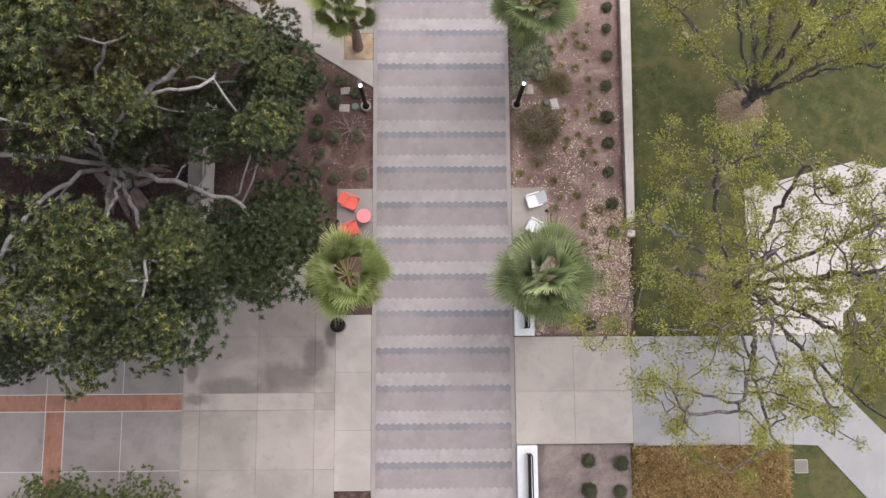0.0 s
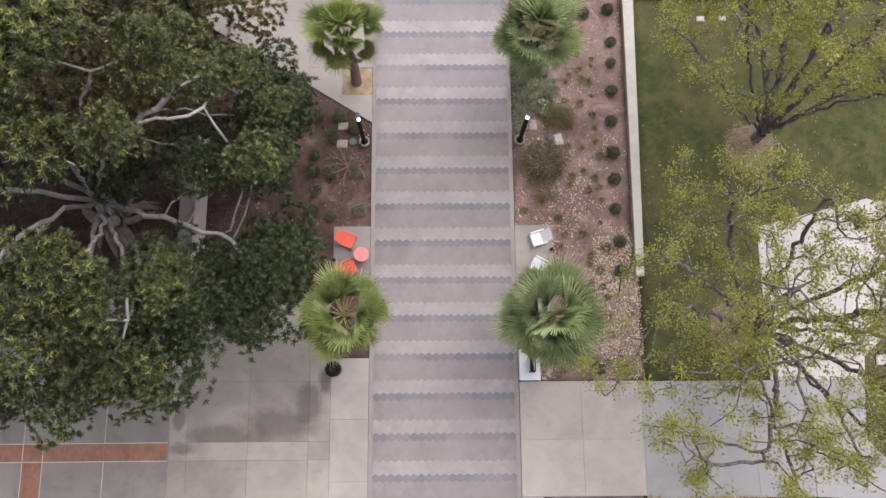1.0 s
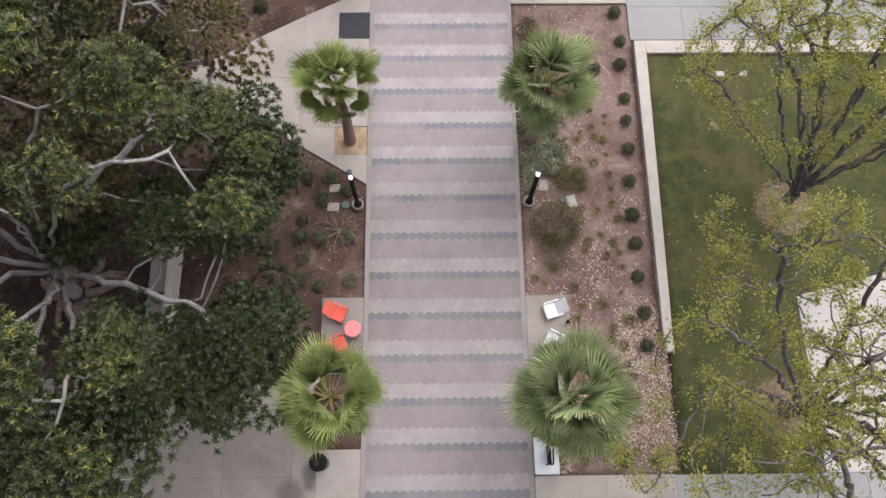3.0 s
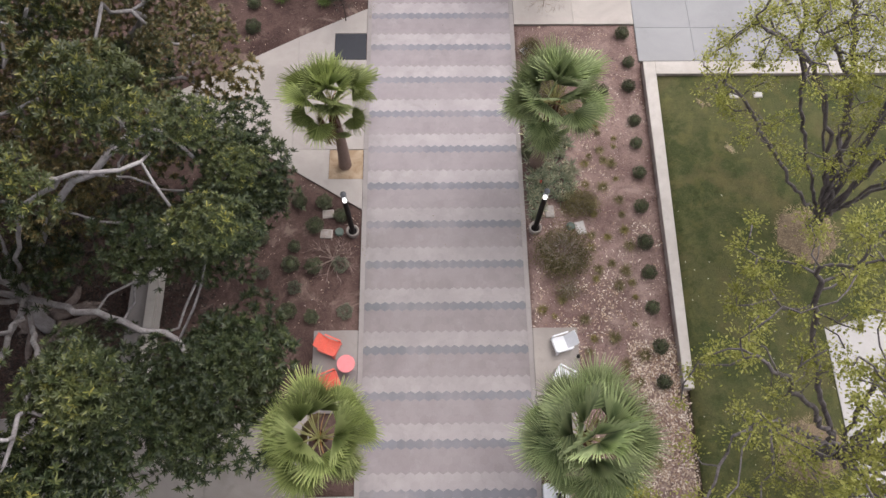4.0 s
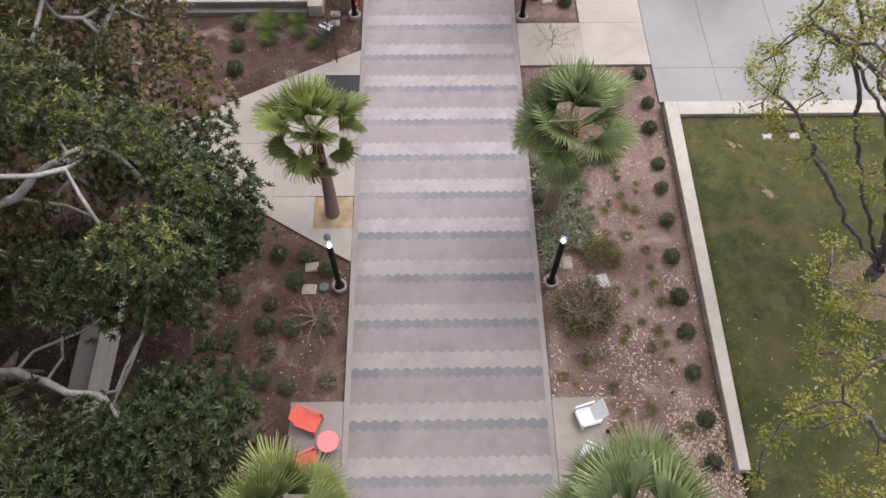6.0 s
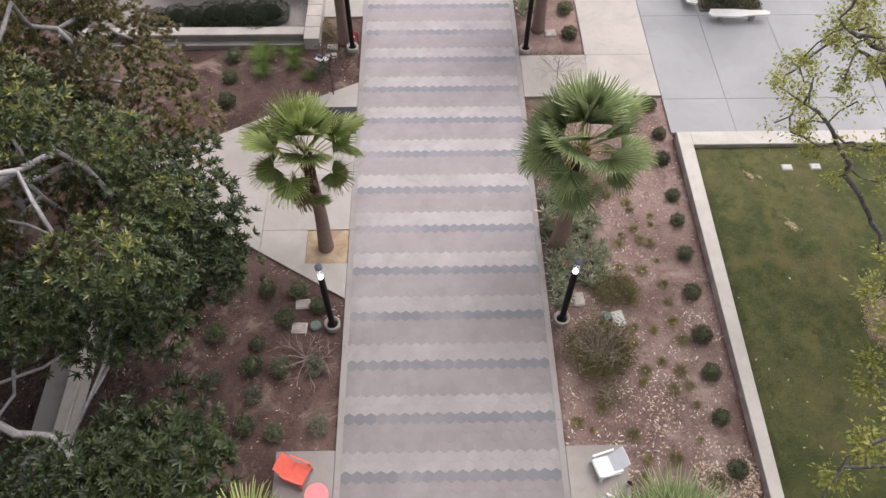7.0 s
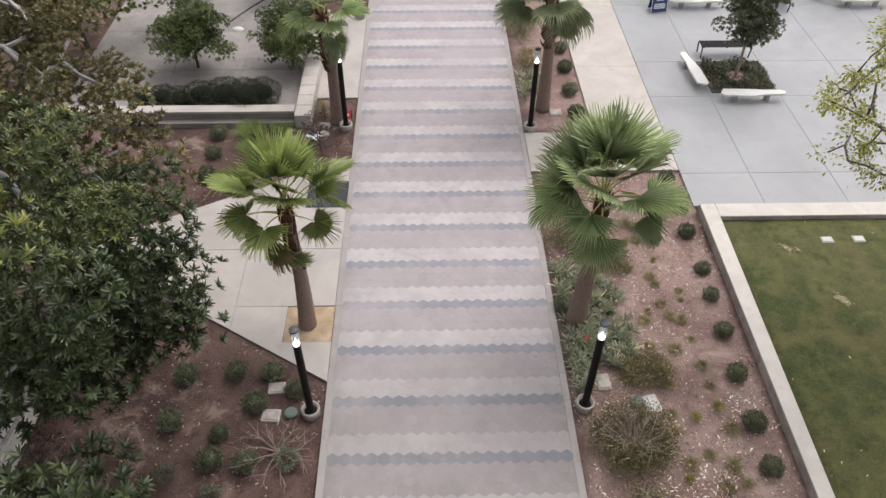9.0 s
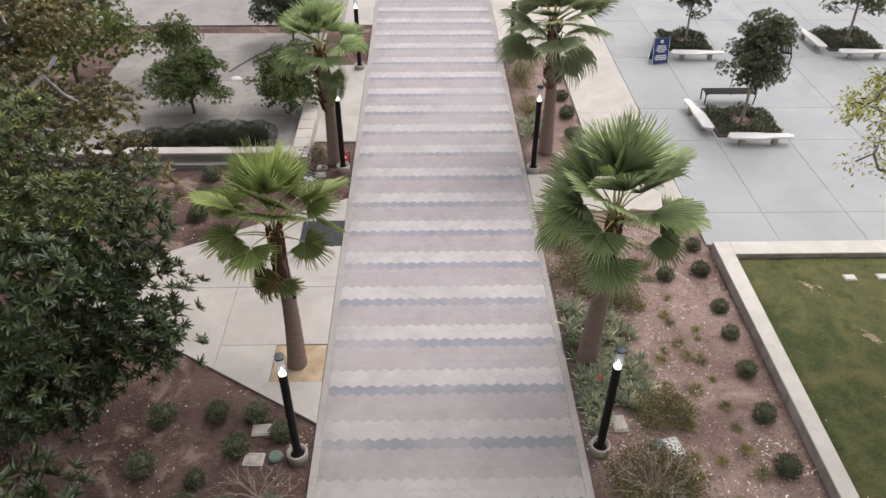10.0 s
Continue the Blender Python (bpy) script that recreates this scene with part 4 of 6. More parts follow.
def kinked_bench(at, turn):
    """A pale slab bench bent slightly at its middle, on two short legs."""
    root = thing("slab_bench", at=at, turn=turn, label="white concrete slab bench with a slight bend, on two blocks", category="bench", group="white slab benches")
    outline = [(-1.1, -0.06), (-1.0, -0.2), (0.0, -0.28), (0.45, -0.2), (1.1, -0.2), (1.18, -0.04), (1.0, 0.08), (0.45, 0.06), (0.0, 0.14), (-0.95, 0.2)]
    part("seat", prism(outline, 0.275, 0.34, 0.012), BENCH_WHITE, root)
    for x in (-0.57, 0.57):
        part("leg", boxed(x - 0.075, -0.13, 0.0, x + 0.075, 0.05, 0.274, 0.01), CONC_GREY, root)
    return root


def steel_bench(at, turn):
    root = thing("steel_bench", at=at, turn=turn, label="black slatted steel bench without a back", category="bench", group="black benches")
    for i in range(5):
        part("seat_slat", boxed(-0.9, -0.26 + i * 0.1, 0.43, 0.9, -0.18 + i * 0.1, 0.455, 0.006), BLACK, root)
    for q in (-0.86, 0.0, 0.86):
        part("cross_bar", boxed(q - 0.02, -0.26, 0.395, q + 0.02, 0.22, 0.429, 0.005), BLACK, root)
    for q in (-1, 1):
        bm = bmesh.new()
        add_tube(bm, [(q * 0.9, -0.25, 0.0), (q * 0.92, -0.27, 0.36), (q * 0.93, -0.2, 0.47), (q * 0.93, 0.16, 0.47), (q * 0.92, 0.23, 0.36), (q * 0.9, 0.21, 0.0)], 0.024, 8)
        part("leg_frame", bm, BLACK, root, smooth=True)
    return root


def planter(x0, y0, x1, y1, seed):
    """A bed sunk in the plaza, with a thin kerb and low groundcover."""
    r = np.random.default_rng(seed)
    root = thing("planter", label="square plaza planter of dark green groundcover with a thin kerb", category="planter", group="plaza planters")
    for a, b, c, d in ((x0, y0, x1, y0 + 0.06), (x0, y1 - 0.06, x1, y1), (x0, y0 + 0.062, x0 + 0.06, y1 - 0.062), (x1 - 0.06, y0 + 0.062, x1, y1 - 0.062)):
        part("kerb", boxed(a, b, -0.05, c, d, 0.035, 0.006), DARK_STEEL, root)
    part("soil", boxed(x0 + 0.061, y0 + 0.061, -0.05, x1 - 0.061, y1 - 0.061, 0.02), SOIL_E, root)
    n = 5200
    p = np.stack([r.uniform(x0 + 0.1, x1 - 0.1, n), r.uniform(y0 + 0.1, y1 - 0.1, n), np.zeros(n)], 1)
    mid = np.array([(x0 + x1) / 2, (y0 + y1) / 2])
    far = np.abs(p[:, :2] - mid).max(1) + r.normal(size=n) * 0.1
    p = p[far > 0.36]
    p[:, 2] = r.uniform(0.04, 0.26, len(p)) * (0.7 + 0.5 * np.sin(p[:, 0] * 5) * np.cos(p[:, 1] * 4.3))
    p[:, 2] = np.maximum(p[:, 2], 0.03)
    child("groundcover", leaves_mesh("groundcover", p, rand_dirs(r, len(p)) + [0, 0, 0.5], rand_dirs(r, len(p)) + [0, 0, 1.5], 0.11, 0.05, LEAF_ROUND), root, label="low dark green groundcover", kind="stuff")
    return root


planter(9.62, 22.2, 11.95, 24.3, 31)
planter(9.75, 29.53, 11.8, 31.6, 32)
planter(16.7, 29.45, 19.1, 31.7, 33)
kinked_bench((10.81, 21.77, 0), 1)
kinked_bench((9.16, 23.32, 0), 97)
kinked_bench((10.75, 28.72, 0), 0)
kinked_bench((16.11, 30.22, 0), 97)
kinked_bench((17.75, 28.75, 0), 0)
steel_bench((10.78, 24.86, 0), 0)
steel_bench((14.6, 29.1, 0), -112)


def bars(parent, cx, widths, top, pitch, h, m, material):
    for i, w in enumerate(widths):
        part("line", boxed(cx - w / 2, -0.004, top - i * pitch - h, cx + w / 2, 0.0, top - i * pitch, 0, m), material, parent)


sign = thing("sandwich_board", at=(9.12, 28.42, 0), turn=8, label="blue folding sandwich board with white lines of writing", category="sign")
for s in (1, -1):
    tilt = pose(0, -0.22 * s, 0, -12 * s)
    board = part("board", boxed(-0.32, -0.015, 0.05, 0.32, 0.015, 1.06, 0.01, tilt), SIGN_BLUE, sign)
    part("border", boxed(-0.335, -0.012, 0.03, -0.322, 0.012, 1.08, 0, tilt), SIGN_WHITE, board)
    part("border", boxed(0.322, -0.012, 0.03, 0.335, 0.012, 1.08, 0, tilt), SIGN_WHITE, board)
    if s == 1:
        face = tilt @ Matrix.Translation((0, -0.0165, 0))
        part("emblem", boxed(-0.06, -0.004, 0.86, 0.06, 0.0, 0.98, 0, face), SIGN_WHITE, sign)
        bars(sign, 0, (0.36, 0.42, 0.46, 0.3), 0.76, 0.075, 0.04, face, SIGN_WHITE)
        bars(sign, 0, (0.44, 0.5, 0.46), 0.38, 0.075, 0.045, face, SIGN_WHITE)

flag = thing("lawn_banner", at=(-2.9, 20.75, 0), turn=30, label="small red and blue banner on a stake beside the walk", category="banner")
part("stake", boxed(-0.01, -0.01, -0.1, 0.01, 0.01, 0.38), BLACK, flag)
part("cloth", boxed(-0.3, -0.006, 0.06, 0.0, 0.006, 0.36, 0, pose(0, 0, 0, -20)), BANNER_RED, flag, "red half of the banner")
part("cloth", boxed(-0.46, -0.006, 0.06, -0.302, 0.006, 0.34, 0, pose(0, 0, 0, -20)), SIGN_BLUE, flag, "dark blue half of the banner")
part("stripe", boxed(-0.22, -0.012, 0.16, -0.08, -0.007, 0.24, 0, pose(0, 0, 0, -20)), SIGN_WHITE, flag, "white stripe")
for x, y, turn in ((3.2, 16.75, 40), (-4.1, 19.85, -30)):
    root = thing("litter_bag", at=(x, y, -0.04), turn=turn, label="crumpled blue and white litter lying in the bed", category="litter", group="litter")
    bm = bmesh.new()
    bmesh.ops.create_grid(bm, x_segments=8, y_segments=6, size=0.2)
    for v in bm.verts:
        v.co = Vector((v.co.x * 1.2, v.co.y * 0.7, 0.05 + 0.09 * noise.noise(Vector((v.co.x * 9, v.co.y * 9, x)))))
    bmesh.ops.solidify(bm, geom=list(bm.faces), thickness=0.006)
    part("sheet", bm, SIGN_WHITE, root)
    part("print", boxed(-0.2, -0.03, 0.06, 0.02, 0.05, 0.12, 0.01), SIGN_BLUE, root, "blue printed patch")

# ---- palms ----


def fan_frond(rng, petiole, radius, droop, width=1.9, rays=38, fold=0.15, reflex=0.0):
    """One fan leaf: an arched stem along +y, a pleated palm of the blade, and long narrow split rays."""
    bm = bmesh.new()
    pts = [(0, petiole * q, 0.10 * petiole * math.sin(q * 2.6) - droop * 0.12 * q * q) for q in np.linspace(0, 1, 6)]
    add_tube(bm, pts, [0.022, 0.018, 0.015, 0.013, 0.011, 0.009], 5)
    o = Vector(pts[-1])
    stem_faces = len(bm.faces)

    def at(th, q, pleat=0.0, sag=0.0):
        side = abs(th) / width
        r = radius * q * (0.68 + 0.32 * math.cos(th * 0.75))
        z = fold * r * math.sin(side * math.pi * 0.5) - 0.10 * radius * q * q * (1 - side) - droop * radius * q * q * 0.24 + pleat - sag
        y = r * math.cos(th)
        return o + Vector((r * math.sin(th), y * cb + z * sb, z * cb - y * sb))

    cb, sb = math.cos(radians(reflex)), math.sin(radians(reflex))
    split = 0.58
    n = 2 * rays + 1
    rings = [[bm.verts.new(at(width * (2 * i / (n - 1) - 1), q, p if i % 2 else -p)) for i in range(n)] for q, p in ((0.05, 0.002), (0.22, 0.011), (split, 0.018))]
    for a, b in zip(rings, rings[1:]):
        for i in range(n - 1):
            bm.faces.new((a[i], a[i + 1], b[i + 1], b[i]))
    outer = rings[-1]
    body_faces = len(bm.faces)
    step = width / rays
    for i in range(1, n - 1, 2):
        th = width * (2 * i / (n - 1) - 1)
        end = th + rng.normal() * 0.03
        long = rng.uniform(0.9, 1.06)
        limp = droop * radius * rng.uniform(0.05, 0.3) + (radius * rng.uniform(0.1, 0.35) if rng.random() < 0.16 else 0.0)
        row = [outer[i - 1], outer[i], outer[i + 1]]
        for q, w in ((0.74, 0.40), (0.90, 0.18)):
            m = th + (end - th) * q
            sag = limp * (q - split) ** 2
            nxt = [bm.verts.new(at(m - step * w, q * long, -0.008, sag)), bm.verts.new(at(m, q * long, 0.012, sag)), bm.verts.new(at(m + step * w, q * long, -0.008, sag))]
            for k in range(2):
                bm.faces.new((row[k], row[k + 1], nxt[k + 1], nxt[k]))
            row = nxt
        tip = bm.verts.new(at(end, long, 0, limp * 0.75))
        bm.faces.new((row[0], row[1], tip)), bm.faces.new((row[1], row[2], tip))
    return bm, stem_faces, body_faces


def frond_data(rng, petiole, radius, droop, material, tip_mat, width=1.9, fold=0.15, reflex=0.0):
    bm, stem, body = fan_frond(rng, petiole, radius, droop, width, 44, fold, reflex)
    bm.faces.ensure_lookup_table()
    for f in bm.faces[:stem]:
        f.material_index = 1
    for f in bm.faces[body:]:
        f.material_index = 2
    hub = sum((v.co for v in bm.verts[25:30]), Vector()) / 5
    bmesh.ops.translate(bm, verts=bm.verts, vec=-hub)
    me = from_bm("frond", bm, material)
    me["hub"] = tuple(hub)
    me.materials.append(PETIOLE)
    me.materials.append(tip_mat)
    return me


prng = np.random.default_rng(11)
FRESH = [frond_data(prng, p, r, d, FROND, FROND, w, f, b) for p, r, d, w, f, b in ((0.88, 0.98, 0.02, 1.15, 0.24, 5), (0.88, 0.84, 0.06, 1.55, 0.14, 12), (0.86, 0.69, 0.14, 1.85, 0.06, 24), (0.84, 0.66, 0.28, 1.95, 0.00, 38))]
DULL = [frond_data(prng, p, r, d, FROND_DULL, FROND_DULL, w, f, b) for p, r, d, w, f, b in ((0.86, 0.98, 0.02, 1.2, 0.24, 5), (0.86, 0.86, 0.10, 1.6, 0.14, 12), (0.84, 0.73, 0.20, 1.85, 0.06, 24), (0.82, 0.70, 0.35, 1.95, 0.00, 36))]
PALE = [frond_data(prng, p, r, d, FROND_PALE, FROND_PALE, w, f) for p, r, d, w, f in ((0.60, 0.80, 0.12, 1.3, 0.36), (0.74, 0.84, 0.4, 1.65, 0.22), (0.82, 0.82, 0.7, 1.8, 0.08), (0.76, 0.80, 1.0, 1.9, -0.05))]
OLD = [frond_data(prng, 0.6, 0.74, 0.5, FROND_DRY, FROND_DRY, 1.7, -0.05)]


def fan_palm(base, top, girth, kinds, count, seed, label, size=1.0, rough_top=False, reach=80, top_el=84, bias=0.95, fibres=0.42, hanging=()):
    """A fan palm: a tapered, slightly leaning trunk and fronds from upright to hanging."""
    r = np.random.default_rng(seed)
    root = thing("fan_palm", at=(base[0], base[1], -0.08), label=label, category="palm tree", group="fan palms along the walk")
    crown = Vector((top[0] - base[0], top[1] - base[1], top[2] + 0.08))
    bm = bmesh.new()
    qs = np.linspace(0, 1, 26)
    pts = [crown * q + Vector((0.05 * math.sin(q * 3.1), 0.03 * math.sin(q * 4), 0)) for q in qs]
    radii = [girth * (1.28 - 0.66 * q ** 0.7) * (1.03 if i % 2 else 0.98) for i, q in enumerate(qs)]
    add_tube(bm, pts, radii, 16)
    part("trunk", bm, BARK_PALM, root, "brown ringed trunk", True)
    if rough_top:
        bm = bmesh.new()
        for i in range(90):
            q = r.uniform(0.52, 0.97)
            a = r.uniform(0, 6.28)
            p = crown * q
            d = Vector((math.cos(a), math.sin(a), 0))
            add_tube(bm, [p + d * girth * 0.55, p + d * girth * 1.0 + Vector((0, 0, 0.10)), p + d * girth * 1.25 + Vector((0, 0, 0.24))], [0.035, 0.028, 0.012], 4)
        part("stub_collar", bm, FIBRE, root, "rough reddish brown stubs of cut fronds")
    bm = bmesh.new()
    for i in range(int(62 * fibres)):
        a, q = r.uniform(0, 6.28), r.uniform(-fibres, 0.06)
        d = Vector((math.cos(a), math.sin(a), 0))
        add_tube(bm, [crown + Vector((0, 0, q)) + d * girth * 0.5, crown + Vector((0, 0, q + 0.12)) + d * girth * 0.78, crown + Vector((0, 0, q + 0.3)) + d * girth * 0.85], [0.045, 0.035, 0.012], 5)
    part("boot_collar", bm, FIBRE, root, "brown fibrous frond bases")
    for i in range(count):
        az = i * 137.5 + r.normal() * 17
        f = (i + 0.5) / count
        el = top_el - (reach - 84 + top_el) * f ** bias + r.normal() * 11
        data = kinds[max(0, min(3, int(f * 3.7 + r.uniform(-0.5, 0.5))))]
        s = size * r.uniform(0.9, 1.06)
        mm = Matrix.Translation(crown + Vector((0, 0, 0.1 - 0.22 * f))) @ pose(0, 0, 0, 0, 0, az) @ pose(0, 0, 0, el) @ pose(0, 0, 0, 0, r.normal() * 14, 0) @ Matrix.Scale(s, 4) @ Matrix.Translation(data["hub"])
        child("frond", data, root, mm)
    for az, el, dry in hanging:
        data = OLD[0] if dry else kinds[3]
        mm = Matrix.Translation(crown + Vector((0, 0, -0.15))) @ pose(0, 0, 0, 0, 0, az) @ pose(0, 0, 0, el) @ Matrix.Scale(size, 4) @ Matrix.Translation(data["hub"])
        child("frond", data, root, mm, "browning hanging frond" if dry else "green hanging frond")
    bm = bmesh.new()
    for i in range(3):
        a = r.uniform(0, 6.28)
        d = Vector((math.cos(a), math.sin(a), 0))
        add_tube(bm, [crown, crown + d * 0.3 + Vector((0, 0, 0.25)), crown + d * 0.62 + Vector((0, 0, 0.18))], [0.02, 0.014, 0.006], 5)
    part("flower_stalk", bm, STALK, root, "dry tan flower stalks")
    return root


fan_palm((-3.42, 2.35), (-3.20, 2.05, 4.35), 0.19, FRESH, 21, 21, "fan palm with bright green fronds beside the walk", 1.12, top_el=76, reach=80, bias=0.85, hanging=((70, -48, True),))
fan_palm((3.35, 2.35), (3.30, 1.97, 4.2), 0.2, DULL, 29, 22, "fan palm with dull blue-green fronds in the bed", 1.31, top_el=84, reach=88, bias=0.85)
pit_palm = fan_palm((-3.42, 11.93), (-3.42, 11.9, 3.75), 0.185, FRESH, 21, 23, "fan palm with bright fronds in a tan pit", 1.06, reach=86, bias=1.1, top_el=86, fibres=1.25, hanging=((178, -62, False), (128, -58, True)))
part("sensor_box", boxed(0.17, -0.16, 2.18, 0.25, -0.07, 2.38, 0.012), DARK_STEEL, pit_palm, "small dark box strapped to the trunk")
fan_palm((3.25, 11.95), (3.24, 11.7, 4.15), 0.205, DULL, 25, 24, "fan palm with dull green fronds among aloes", 1.16, reach=94, bias=1.05, top_el=84, fibres=1.25, hanging=((190, -60, False),))
fan_palm((-3.37, 20.75), (-3.46, 20.6, 3.7), 0.2, DULL, 22, 25, "tall fan palm with a rough brown upper trunk", 1.0, rough_top=True, reach=86, bias=1.05, hanging=((240, -50, False),))
fan_palm((3.55, 21.35), (3.40, 21.2, 4.35), 0.2, PALE, 26, 26, "tall fan palm with pale grey-green arching fronds", 1.28, rough_top=True, reach=112)

# ---- the great fig ----


def off_sightline(p, gaps):
    """Distance from p to the nearest camera sight line to keep clear, given by where it crosses the heights 0 and 12.
    """
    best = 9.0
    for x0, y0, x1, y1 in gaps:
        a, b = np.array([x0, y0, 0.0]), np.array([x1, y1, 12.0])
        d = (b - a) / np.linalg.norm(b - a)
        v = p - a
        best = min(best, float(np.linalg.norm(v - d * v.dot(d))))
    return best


def dome_points(rng, centre, rad, base_z, rise, tries, apart, hollow=0.0, low=0.25, gaps=(), clear=1.25, long=1.0):
    """Clump centres spread over and inside a dome; long: its length along y against its width."""
    out = []
    for _ in range(tries):
        a, q = rng.uniform(0, 2 * math.pi), math.sqrt(rng.random())
        edge = 1 + 0.07 * math.sin(a * 5 + 1) + 0.05 * math.sin(a * 9 + 2)
        x, y = centre[0] + rad * q * edge * math.cos(a), centre[1] + rad * long * q * edge * math.sin(a)
        if q < 0.5 and rng.random() < hollow * (1 - q / 0.5) ** 0.6:
            continue
        top = base_z + rise * math.sqrt(max(0.0, 1 - q * q)) ** 0.9
        z = top - abs(rng.normal()) * 0.8 if rng.random() > low else rng.uniform(base_z - 0.4, max(base_z, top - 1.2))
        p = np.array([x, y, z])
        # gaps: camera sight lines; clumps too near one are left out
        if gaps and off_sightline(p, gaps) < clear:
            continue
        if all(np.linalg.norm(p - o) > apart for o in out):
            out.append(p)
    return np.array(out)


def broad_tree(name, seed, trunk, clumps, bark_mat, leaf_mat, leaf, rosettes, scale, label, tip, thickest, roots=0, per=11, young=None, forks=(), shade=6.9, slim=0.33):
    r = np.random.default_rng(seed)
    nodes, parents = grow(r, trunk, clumps, 0.55, reach=7.0, kill=0.9, lift=0.05, wander=0.16, forks=forks)
    root = thing(name, label=label, category="tree")
    made, rad = branch_mesh("limb", nodes, parents, bark_mat, tip, 2.3, thickest, 1.25)
    for data in made:
        child(data.name.split(".")[0], data, root)
    if roots:
        bm = bmesh.new()
        c = Vector(trunk[0])
        for i in range(roots):
            a = 6.283 * i / roots + r.normal() * 0.12
            L = r.uniform(1.0, 2.3)
            pts = []
            for q in np.linspace(0, 1, 9):
                b = a + 0.35 * math.sin(q * 3 + i)
                pts.append(c + Vector((math.cos(b) * (0.35 + L * q), math.sin(b) * (0.35 + L * q), 0.55 * (1 - q) ** 3.0 - 0.06)))
            add_tube(bm, pts, [0.15 * (1 - q) ** 0.8 + 0.025 for q in np.linspace(0, 1, 9)], 7)
        part("root_crown", bm, BARK_ROOT, root, "radiating surface roots", True)
    kinds = [clump_mesh(r, "foliage", leaf_mat, rosettes, leaf, per, young=young, blunt=True, slim=slim) for _ in range(5)]
    middle = [clump_mesh(r, "foliage", leaf_mat, rosettes, leaf, per, young=young, blunt=True, slim=slim, flushed=0.4) for _ in range(4)] if young else kinds
    # low clumps take the leaf colour that has shade painted in
    shaded = [clump_mesh(r, "foliage", LEAF_FIG_SHADED, int(rosettes * 0.9), leaf, per, blunt=True, slim=slim) for _ in range(3)] if young else kinds
    for i, p in enumerate(clumps):
        s = scale * r.uniform(0.68, 1.2)
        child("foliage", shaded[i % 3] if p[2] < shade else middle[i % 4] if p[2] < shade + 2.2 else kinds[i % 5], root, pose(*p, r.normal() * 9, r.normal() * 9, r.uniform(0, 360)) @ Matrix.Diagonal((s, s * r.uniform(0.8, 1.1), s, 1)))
    return root


frng = np.random.default_rng(71)
# camera sight lines through the fig crown, kept free of clumps
FIG_SIGHTLINES = (
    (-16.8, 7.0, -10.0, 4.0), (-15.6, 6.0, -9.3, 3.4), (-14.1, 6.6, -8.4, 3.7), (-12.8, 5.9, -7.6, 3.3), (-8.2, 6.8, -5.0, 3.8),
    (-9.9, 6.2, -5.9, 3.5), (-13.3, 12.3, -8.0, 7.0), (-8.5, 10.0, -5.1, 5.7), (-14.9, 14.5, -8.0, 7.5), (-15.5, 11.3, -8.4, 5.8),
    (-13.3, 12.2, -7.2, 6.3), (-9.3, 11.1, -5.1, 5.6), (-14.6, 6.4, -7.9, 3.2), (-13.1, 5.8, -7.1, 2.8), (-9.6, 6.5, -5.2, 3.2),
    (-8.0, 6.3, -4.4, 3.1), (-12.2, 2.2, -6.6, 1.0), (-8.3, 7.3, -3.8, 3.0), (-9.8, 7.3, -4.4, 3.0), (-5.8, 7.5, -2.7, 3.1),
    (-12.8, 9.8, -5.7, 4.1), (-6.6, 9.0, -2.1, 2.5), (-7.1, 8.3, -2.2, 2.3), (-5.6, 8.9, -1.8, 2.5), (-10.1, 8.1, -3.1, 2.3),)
fig_clumps = dome_points(frng, (-11.5, 5.5), 7.2, 4.6, 7.4, 7000, 1.55, 0.05, 0.14, FIG_SIGHTLINES, 1.15, 0.97)
HEART_SIGHTLINES = FIG_SIGHTLINES[:4] + FIG_SIGHTLINES[6:7] + FIG_SIGHTLINES[8:11] + FIG_SIGHTLINES[12:14]
fig_clumps = np.array([p for p in fig_clumps if p[0] < -4.95 and off_sightline(p, HEART_SIGHTLINES) > 1.5])
bough = np.array([(-4.9, 3.7, 5.6), (-5.3, 2.9, 6.2), (-5.5, 1.9, 5.2), (-6.3, 2.6, 5.3), (-5.0, 6.9, 5.3), (-5.4, 6.1, 6.2), (-5.1, 8.4, 5.4), (-5.2, 8.1, 6.9), (-5.5, 10.0, 5.6),
                  (-6.8, 9.1, 3.0), (-6.1, 8.4, 3.2), (-5.5, 8.7, 3.6), (-6.6, 8.0, 3.2), (-7.4, 9.2, 3.2), (-7.0, 8.5, 2.9), (-6.4, 7.4, 3.1), (-7.6, 8.0, 3.2), (-5.9, 7.0, 3.6),
                  (-7.0, 6.2, 4.5), (-5.9, 5.6, 4.5), (-6.3, 4.5, 4.5), (-5.0, 4.4, 4.5), (-7.8, 4.5, 4.5), (-6.8, 3.6, 4.5), (-8.8, 3.6, 4.7), (-5.4, 3.7, 5.2), (-7.9, 2.4, 6.5), (-7.2, 2.1, 6.0), (-8.1, 3.0, 7.0), (-7.0, 2.9, 5.5), (-7.6, 1.8, 6.0), (-9.4, 1.7, 6.5), (-8.7, 1.0, 6.0), (-7.9, 1.9, 6.5), (-8.2, 0.2, 5.5), (-9.5, 0.2, 6.0), (-6.1, 2.3, 5.6), (-10.2, 1.0, 6.5), (-9.8, 8.4, 11.0), (-9.5, 6.7, 11.0), (-10.0, 5.4, 10.8), (-8.7, 6.1, 9.8), (-7.8, 8.3, 10.0), (-9.6, 2.4, 10.8), (-9.1, 2.3, 10.2), (-10.2, 7.2, 11.6)])
